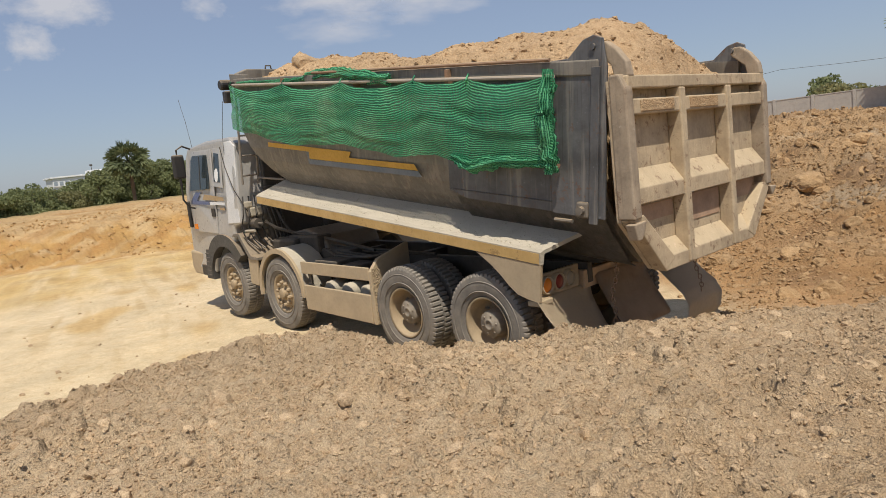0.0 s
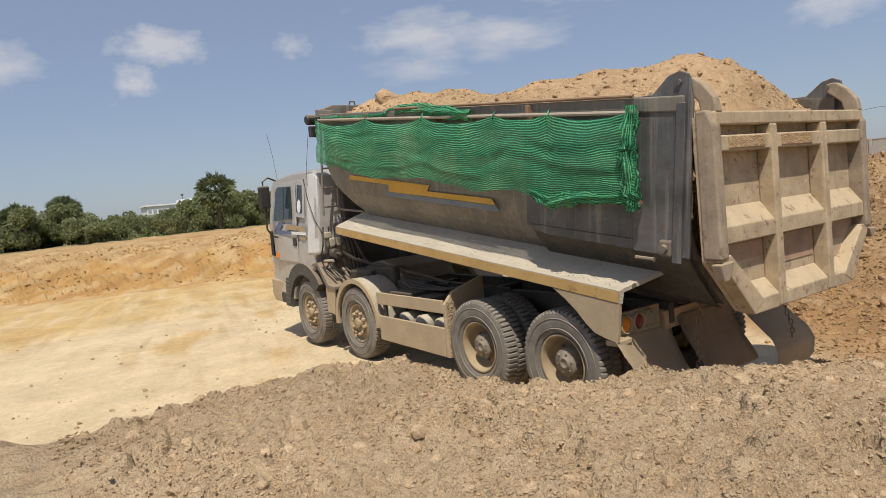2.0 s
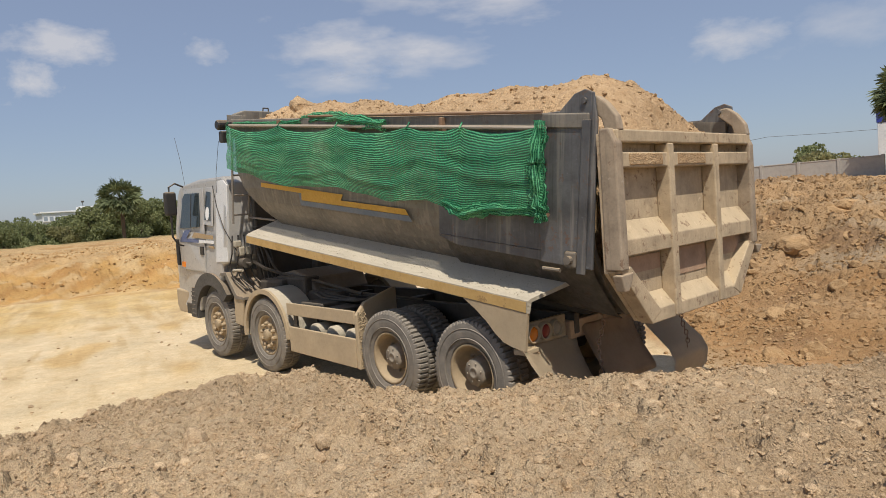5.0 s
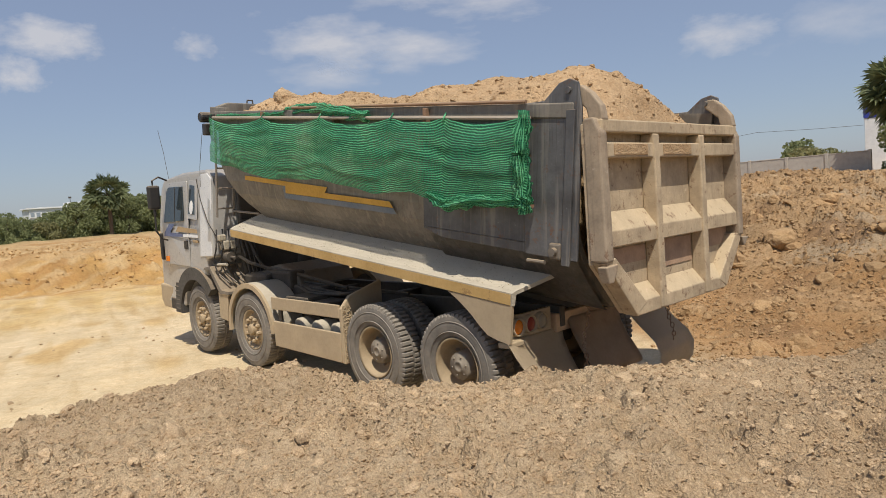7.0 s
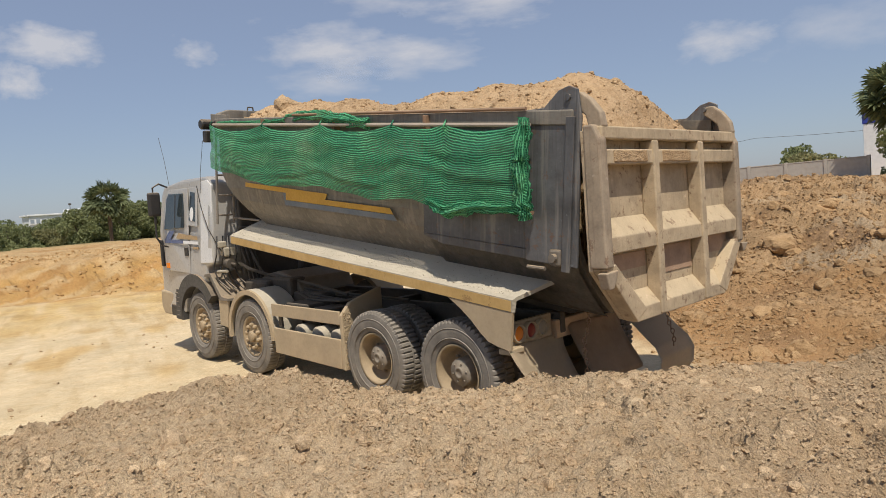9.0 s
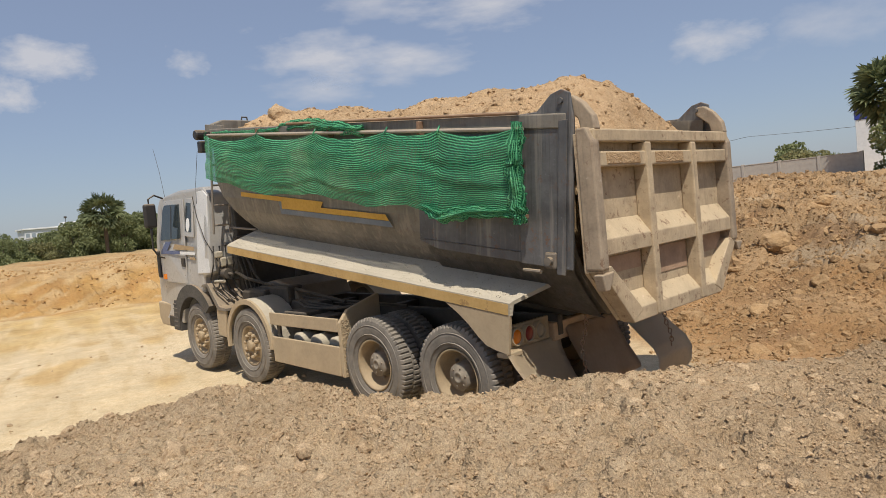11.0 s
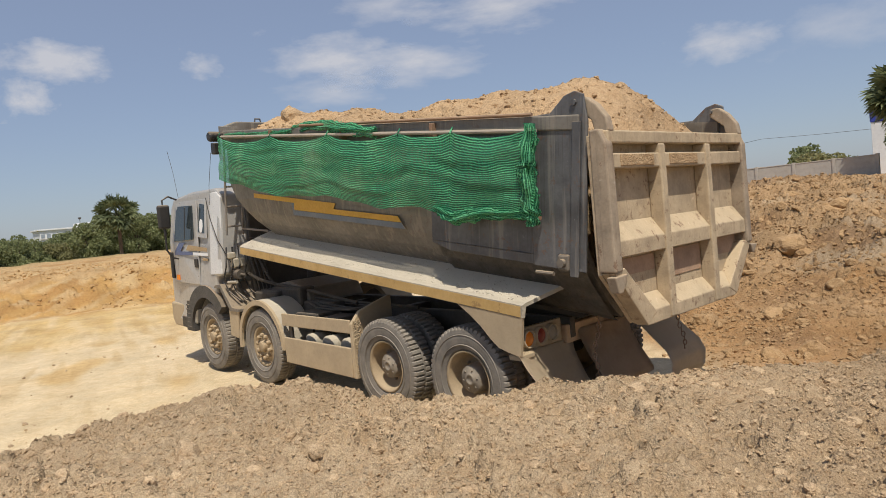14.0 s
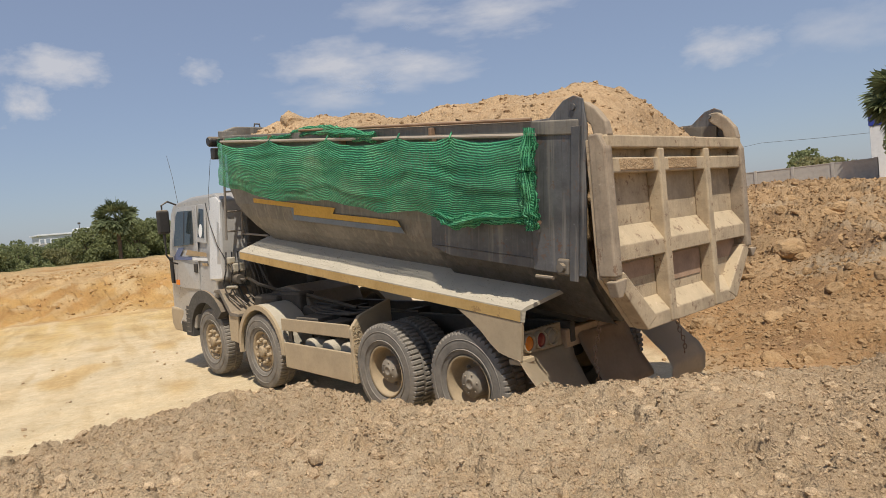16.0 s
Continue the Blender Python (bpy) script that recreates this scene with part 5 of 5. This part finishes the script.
def build_load():
    xs, ys = line(-4.66, 0.021, 1.44), line(0.06, 0.021, W - 0.06)
    bm = bmesh.new()
    X, Y = np.meshgrid(xs, ys)
    Z = ztop(X) + load_height(X, Y)
    grid = [[bm.verts.new((float(X[j, i]), float(Y[j, i]), float(Z[j, i]))) for i in range(len(xs))] for j in range(len(ys))]
    for j in range(len(ys) - 1):
        for i in range(len(xs) - 1):
            bm.faces.new((grid[j][i], grid[j][i + 1], grid[j + 1][i + 1], grid[j + 1][i]))
    ring = [grid[0][i] for i in range(len(xs))] + [grid[j][-1] for j in range(1, len(ys))] + [grid[-1][i] for i in range(len(xs) - 2, -1, -1)] + [grid[j][0] for j in range(len(ys) - 2, 0, -1)]
    low = [bm.verts.new((v.co.x, min(max(v.co.y, 0.55), W - 0.55), v.co.z - 1.25)) for v in ring]
    for a in range(len(ring)):
        b = (a + 1) % len(ring)
        bm.faces.new((ring[a], low[a], low[b], ring[b]))
    ob = part("soil_load", bm, LOAD, None, smooth=True)
    ob.matrix_world = BED
    tagged(ob, "heaped sandy orange-brown soil filling the truck bed", "soil", kind="stuff")
    rs = np.random.RandomState(33)
    n = 9000
    x, y = rs.uniform(-4.6, 1.35, n), rs.uniform(0.1, W - 0.1, n)
    r = 0.004 + 0.034 * rs.uniform(0, 1, n) ** 9
    z = ztop(x) + load_height(x, y) - r * 0.05
    c = scatter("load_crumbs", np.stack([x, y, z, r], 1), LOAD, "crumbs and lumps on the heaped load", "soil", TINY, 9)
    c.matrix_world = BED
    for bx, by, bz, br, seed in ((-3.75, 0.60, 0.13, 0.24, 12), (-3.95, 0.75, 0.10, 0.13, 21), (-4.3, 0.7, 0.08, 0.12, 12), (-3.3, 0.5, -0.04, 0.11, 33), (-2.7, 0.9, 0.10, 0.10, 41), (0.7, 1.0, 0.24, 0.13, 52)):
        c = scatter("load_block", np.array([(0, 0, 0, br)]), PALE if br > 0.15 else LOAD, "pale block of dry soil lying on the load", "clod", LARGE, seed)
        del c["kind"]
        c["group"] = "blocks on the load"
        c.matrix_world = BED @ Matrix.Translation((bx, by, ztop(bx) + bz))


build_load()


# ---- green net along the bed's side ----
NET_TIES = (-4.68, -3.2, -1.9, -0.63, 0.12, 1.0)


def build_net():
    bm = bmesh.new()
    weave = bm.verts.layers.float_vector.new("weave")
    xs = line(-4.68, 0.03, 1.10)
    n = 64
    rows = []
    for x in xs:
        top = 3.075 - 0.0475 * (x + 4.66)
        k = max(i for i, tx in enumerate(NET_TIES) if tx <= max(x, -4.68)) if x < NET_TIES[-1] else len(NET_TIES) - 2
        wide = NET_TIES[k + 1] - NET_TIES[k]
        u = min(1.0, max(0.0, (x - NET_TIES[k]) / wide))
        hang = (4 * u * (1 - u)) ** 0.85
        sag = 0.062 * wide * hang
        low = float(np.interp(x, [-4.68, -4.4, -3.25, -1.9, -0.95, -0.3, 0.15, 0.5, 0.83, 1.1], [2.45, 2.40, 2.27, 2.23, 2.15, 2.17, 2.04, 2.12, 2.12, 2.06]))
        low += 0.018 * math.sin(x * 2.78 + 0.5) + 0.008 * math.sin(x * 9)
        pull = math.exp(-((x - 1.0) / 0.35) ** 2)
        row = []
        for j in range(n + 1):
            t = j / n
            z = top - sag * (1 - t) ** 0.7 + (low - top) * t - 0.16 * hang * wide * t * (1 - t)
            wander = float(perlin(np.array(x * 0.7 + 3), np.array(t * 2.0)))
            crease = float(perlin(np.array(x * 1.3 - 0.9 * t), np.array(t * 7.0 + 2.0 * hang)))
            fold = 0.007 * math.sin(2 * math.pi * (3.6 * t + 0.7 * hang * (1 - t) + 1.1 * wander)) + 0.010 * crease
            fold += 0.022 * math.sin(x * 9 + 2.2 * t + 4 * wander) * pull
            y = -0.150 - 0.055 * hang * math.sin(math.pi * t ** 0.7) + fold * math.sin(math.pi * min(1.0, 0.06 + t)) - 0.02 * t
            xx = x - 0.16 * math.sin(t * 3.0) * pull * max(0.0, 1.0 - x) + 0.012 * math.sin(7 * t + x * 3)
            v = bm.verts.new((xx, min(y, -0.07), z + 0.003 * crease))
            v[weave] = (x, t * 0.72, 0)
            row.append(v)
        rows.append(row)
    for a, b in zip(rows, rows[1:]):
        for k in range(n):
            bm.faces.new((a[k], a[k + 1], b[k + 1], b[k]))
    ob = part("shade_net", bm, NET, None, smooth=True)
    ob.matrix_world = BED
    return tagged(ob, "green woven shade net hanging along the bed's side", "net")


net = build_net()


def net_roll(name, pts, r, seed, label):
    """A bunched roll of net through points."""
    bm = bmesh.new()
    weave = bm.verts.layers.float_vector.new("weave")
    rs = np.random.RandomState(seed)
    pts = [Vector(p) for p in pts]
    n, m = 60, 22
    rings = []
    for i in range(n + 1):
        t = i / n * (len(pts) - 1)
        k = min(int(t), len(pts) - 2)
        p = pts[k].lerp(pts[k + 1], t - k)
        d = (pts[k + 1] - pts[k]).normalized()
        q = d.to_track_quat("Z", "Y")
        ring = []
        for j in range(m):
            a = 2 * math.pi * j / m
            rr = r * (1 + 0.35 * math.sin(5 * a + i * 0.12) + 0.2 * math.sin(i * 0.5 + 2 * a) + 0.12 * rs.normal()) * (0.7 + 0.3 * math.sin(math.pi * i / n))
            v = bm.verts.new(p + q @ Vector((rr * math.cos(a), rr * math.sin(a), 0)))
            v[weave] = (i * 0.02, j * 0.02, 0)
            ring.append(v)
        rings.append(ring)
    for a, b in zip(rings, rings[1:]):
        for k in range(m):
            bm.faces.new((a[k], a[(k + 1) % m], b[(k + 1) % m], b[k]))
    return part(name, bm, NET, net, label, smooth=True)


for xt in NET_TIES[:5]:
    bm = bmesh.new()
    zt_ = 3.085 - 0.0475 * (xt + 4.66)
    tube(bm, [(xt, -0.135, zt_ - 0.10), (xt + 0.01, -0.16, zt_ - 0.02), (xt, -0.12, zt_ + 0.03), (xt - 0.01, -0.095, zt_ - 0.02), (xt, -0.13, zt_ - 0.08)], 0.008, 6)
    part("net_tie", bm, NET, net)
net_roll("bunched_end", [(1.04, -0.13, 2.86), (1.02, -0.16, 2.5), (1.05, -0.14, 2.15), (1.06, -0.12, 2.03)], 0.06, 1, "bunched end of the net tied at the rear")
net_roll("rolled_hem", [(-0.1, -0.15, 2.16), (0.15, -0.17, 2.06), (0.5, -0.16, 2.12), (0.98, -0.15, 2.12)], 0.05, 2, "rolled lower edge")
net_roll("top_fold", [(-4.6, -0.07, 3.09), (-3.8, -0.06, 3.05), (-3.1, -0.05, 3.03), (-2.8, -0.05, 3.04)], 0.028, 3, "net bunched along the top rail")
net_roll("top_swag", [(-2.9, 0.02, 3.06), (-2.5, 0.0, 3.07), (-2.0, -0.03, 3.04), (-1.5, -0.08, 2.97), (-1.05, -0.11, 2.91)], 0.06, 5, "swag of net thrown over the top rail")


# ---- boundary wall ----
wall = new("wall_boundary")
tagged(wall, "grey precast concrete boundary wall with posts", "wall", kind="structure")
WY = 40.0
post_me = simple_mesh("post", lambda bm: box(bm, -0.09, 0.09, -0.1, 0.1, -0.4, 1.62, 0.015), CONCRETE)
panel_me = simple_mesh("panel", lambda bm: box(bm, 0.09, 2.16, -0.04, 0.04, -0.4, 1.52, 0.01), CONCRETE)
cap_me = simple_mesh("cap", lambda bm: box(bm, 0.09, 2.16, -0.06, 0.06, 1.521, 1.58, 0.01), CONCRETE)
for k in range(20):
    xk = -6.15 - 2.25 * k
    m_ = Matrix.Translation((xk, WY, 1.62))
    shared("post", post_me, wall, m_)
    if k:
        shared("panel", panel_me, wall, m_)
        shared("cap", cap_me, wall, m_)


# ---- trees ----
def leaf_cloud(bm, centre, radii, n, size, rs, droop=0.0):
    for _ in range(n):
        d = rs.normal(size=3)
        d /= np.linalg.norm(d)
        rad = rs.uniform(0.35, 1.0) ** 0.5
        p = Vector(centre) + Vector(d * rad * np.array(radii))
        q = Euler(rs.uniform(0, 6.28, 3)).to_quaternion()
        s = size * rs.uniform(0.6, 1.5)
        vs = [bm.verts.new(p + q @ Vector(c) * s) for c in ((-0.5, -0.35, 0), (0.1, -0.5, 0.1), (0.6, 0.05, 0), (0.05, 0.45, 0.12), (-0.5, 0.3, 0))]
        bm.faces.new(vs)


def broad_tree(seed, h, spread_, leaf):
    rs = np.random.RandomState(seed)
    t = thing("tree", (0, 0, 0), "bushy green tree with an uneven crown", "tree", "trees along the far bank")
    bmt = bmesh.new()
    tube(bmt, [(0, 0, -0.3), (0.05, 0, h * 0.25), (-0.03, 0.05, h * 0.5)], 0.09)
    bmc = bmesh.new()
    for k in range(13):
        a = rs.uniform(0, 6.28)
        r = spread_ * rs.uniform(0.1, 0.85)
        c = (r * math.cos(a), r * math.sin(a), h * rs.uniform(0.2, 0.84))
        tube(bmt, [(0, 0, h * 0.3), (c[0] * 0.5, c[1] * 0.5, (h * 0.3 + c[2]) / 2), c], 0.035, 5)
        leaf_cloud(bmc, c, (spread_ * rs.uniform(0.28, 0.45), spread_ * rs.uniform(0.28, 0.45), h * rs.uniform(0.13, 0.2)), 330, 0.15, rs)
    part("trunk", bmt, BARK, t)
    part("crown", bmc, leaf, t)
    return t


def fan_palm(seed, h, r):
    rs = np.random.RandomState(seed)
    t = thing("palm_tree", (0, 0, 0), "sugar palm with a round head of fan leaves", "palm", "palms behind the banks")
    bmt = bmesh.new()
    tube(bmt, [(0, 0, -0.5), (0.05, 0.03, h * 0.5), (0, 0, h)], 0.2, 10)
    part("trunk", bmt, BARK, t)
    bmc = bmesh.new()
    for k in range(50):
        a, el = k * 2.4, math.asin(rs.uniform(-0.7, 1.0))
        d = Vector((math.cos(a) * math.cos(el), math.sin(a) * math.cos(el), math.sin(el)))
        base = Vector((0, 0, h))
        hub_ = base + d * r * rs.uniform(0.42, 0.62)
        tube(bmc, [base, base + d * r * 0.3, hub_], 0.03, 4)
        side = d.cross(Vector((0, 0, 1))).normalized()
        upv = side.cross(d)
        roll_ = rs.uniform(-1.2, 1.2)
        side, upv = side * math.cos(roll_) + upv * math.sin(roll_), upv * math.cos(roll_) - side * math.sin(roll_)
        for j in range(15):
            b = radians(-95 + 190 * j / 14)
            w = (d * math.cos(b) + (side * math.sin(b)) * 0.95 + upv * 0.15 * rs.uniform(-1, 1)).normalized()
            tip = hub_ + w * r * 0.5 + Vector((0, 0, -0.12 * r * rs.uniform(0, 1)))
            nrm = w.cross(upv).normalized() * r * 0.05
            mid = hub_ + w * r * 0.28
            bmc.faces.new([bmc.verts.new(p) for p in (hub_, mid + nrm, tip, mid - nrm)])
    part("crown", bmc, LEAF_PALM, t)
    bmd = bmesh.new()
    leaf_cloud(bmd, (0, 0, h * 0.82), (r * 0.35, r * 0.35, r * 0.35), 120, 0.3, rs)
    part("dead_fronds", bmd, LEAF_DRY, t, "dry brown hanging fronds")
    return t


GZF = 1.15
kinds = [broad_tree(101, 3.9, 2.6, LEAF), broad_tree(102, 3.3, 2.9, LEAF), broad_tree(103, 4.8, 2.4, LEAF), broad_tree(104, 2.8, 2.6, LEAF_DRY)]
rs_ = np.random.RandomState(55)
first = [True] * 4
for k in range(120):
    yk = -52 + 104 * k / 119 + rs_.uniform(-0.6, 0.6)
    xk = -76 + rs_.uniform(-7, 4)
    w = int(rs_.choice(4, p=[0.32, 0.33, 0.22, 0.13]))
    w = 2 if 18.5 < yk < 27 and w < 2 else w
    m_ = pose(xk, yk, GZF + rs_.uniform(-0.9, 0.4) + (-0.75 if 7 < yk < 17.5 else 0.25 if 18.5 < yk < 27 else 0), 0, 0, rs_.uniform(0, 360))
    if first[w]:
        kinds[w].matrix_basis = m_
        first[w] = False
    else:
        copy_thing(kinds[w], m_)
palm = fan_palm(7, 4.4, 2.3)
palm.matrix_basis = pose(-67.5, 17.4, GZF - 0.1, 0, 0, 10)
for x_, y_, z_ in ((-75, -0.6, 1.0), (-78, 4.0, 1.5), (-72, -20, 1.0)):
    copy_thing(palm, pose(x_, y_, GZF + z_ - 1.5, 0, 0, 33 * x_) @ Matrix.Scale(0.85, 4))
big_palm = fan_palm(17, 4.6, 2.3)
big_palm.matrix_basis = pose(-4.35, 39.5, 1.7, 0, 0, 20)
tagged(big_palm, "tall dark sugar palm beside the concrete wall")
for x_, y_, w, z_ in ((-3.9, 41.5, 2, 1.2), (-2.6, 40.5, 0, 1.0), (-3.6, 39.4, 2, 1.5), (-14.0, 52, 2, 0.3), (-12.0, 50, 3, 1.4), (-12.0, 51, 1, 0.3), (-30, 95, 0, 0.4), (-34, 96, 1, 0.2), (-38, 97, 0, 0.0), (-2, 44, 0, 1.3)):
    copy_thing(kinds[w], pose(x_, y_, z_, 0, 0, 47 * x_))


# ---- buildings ----
def long_building():
    t = thing("school_building", (-246, 54.2, -3.0), "long white three-storey building beyond the trees", "building")
    L_ = 17.0
    sub("wall", lambda bm: box(bm, -5, 5, -L_ / 2, L_ / 2, 0, 12.6, 0.05), WHITE, t)
    sub("roof", lambda bm: box(bm, -5.5, 5.5, -L_ / 2 - 0.6, L_ / 2 + 0.6, 12.61, 13.1, 0.05), WHITE, t)
    sub("roof_hut", lambda bm: box(bm, -3, 3, L_ / 2 - 5, L_ / 2 - 1, 13.11, 14.4, 0.05), WHITE, t)
    for z in (4.0, 7.3, 10.2):
        for k in range(10):
            y = -L_ / 2 + 0.3 + 1.68 * k
            sub("window", lambda bm, y=y, z=z: box(bm, 5.0, 5.08, y, y + 1.1, z, z + 1.3), HAZED_GLASS, t)
        sub("sill_band", lambda bm, z=z: box(bm, 5.0, 5.3, -L_ / 2, L_ / 2, z - 0.55, z - 0.3), CONCRETE, t)
    sub("mast", lambda bm: (tube(bm, [(0, 5.0, 13.5), (0, 5.0, 16.4)], 0.1), box(bm, -0.3, 0.3, 4.6, 5.4, 15.8, 16.4)), CHASSIS, t)


long_building()
wt = thing("white_house", (-8.9, 55, 1.3), "white house wall with a blue upper band", "house")
sub("wall", lambda bm: box(bm, -1.2, 6, 0, 5, 0, 4.7, 0.03), WHITE, wt)
sub("blue_band", lambda bm: box(bm, -1.25, 6, -0.05, 5, 4.71, 5.6, 0.03), BLUE, wt)


def cable(z, y):
    c = sub("power_cable", lambda bm: tube(bm, [(-60 + 6 * k, y, z - 0.9 * math.sin(math.pi * ((k % 6) / 6.0)) + 0.012 * (-60 + 6 * k)) for k in range(13)], 0.018, 5), CHASSIS, None)
    return tagged(c, "thin dark overhead power cable", "cable", "overhead cables")


cable(7.2, 70)


# ---- clouds ----
def cloud_material(seed, soft):
    m, N, L, b = nodes_of("cloud")
    tc = N.new("ShaderNodeTexCoord").outputs["Object"]
    n = noise_tex(N, L, 1.9, 7, 0.58, tc)
    n.noise_dimensions = "4D"
    n.inputs["W"].default_value = seed
    ln = N.new("ShaderNodeVectorMath")
    ln.operation = "LENGTH"
    L.new(tc, ln.inputs[0])
    fall = ramp(N, L, ln.outputs["Value"], 0.05, 0.98, 0.0, 0.60)
    s = N.new("ShaderNodeMath")
    s.operation = "SUBTRACT"
    L.new(n.outputs[0], s.inputs[0])
    L.new(fall, s.inputs[1])
    a = ramp(N, L, s.outputs[0], 0.03, 0.12 + soft, 0.0, 0.75)
    em, tr, ms = N.new("ShaderNodeEmission"), N.new("ShaderNodeBsdfTransparent"), N.new("ShaderNodeMixShader")
    em.inputs[0].default_value, em.inputs[1].default_value = (0.80, 0.79, 0.82, 1), 0.8
    L.new(a, ms.inputs[0])
    L.new(tr.outputs[0], ms.inputs[1])
    L.new(em.outputs[0], ms.inputs[2])
    L.new(ms.outputs[0], N["Material Output"].inputs[0])
    return m


def cloud(az, el, wide, tall, seed, soft, dist=2600):
    """A far cloud: azimuth to the right of -x, elevation, half sizes, all in degrees."""
    a, e = radians(az), radians(el)
    p = Vector((-math.cos(a) * math.cos(e), math.sin(a) * math.cos(e), math.sin(e))) * dist
    bm = bmesh.new()
    bmesh.ops.create_grid(bm, x_segments=2, y_segments=2, size=1.0)
    ob = part("cloud", bm, cloud_material(seed, soft))
    ob.matrix_world = look(p, (0, 0, 0)) @ Matrix.Diagonal((dist * math.tan(radians(wide)), dist * math.tan(radians(tall)), 1, 1))
    ob.visible_shadow = False
    return tagged(ob, "small white fair-weather cloud in the hazy sky", "cloud", kind="structure")


CLOUDS = [(14.0, 14.0, 4.4, 2.4, 1.0, 0.30), (11.8, 11.4, 2.4, 1.8, 4.0, 0.36), (24.3, 13.7, 2.2, 1.4, 6.0, 0.6), (35.0, 13.9, 6.6, 2.7, 9.0, 0.36), (42.0, 12.9, 8.0, 2.5, 10.5, 0.45), (34.5, 11.2, 5.6, 1.9, 13.0, 0.7), (67.0, 11.1, 4.6, 2.1, 16.0, 0.45), (49.0, 16.6, 8.0, 2.3, 19.0, 0.45), (75.5, 10.8, 6.5, 2.9, 24.0, 0.8), (3.4, 12.6, 3.6, 2.4, 27.0, 0.5), (40.0, 17.6, 6.0, 2.0, 31.0, 0.6)]
for c_ in CLOUDS:
    cloud(*c_)
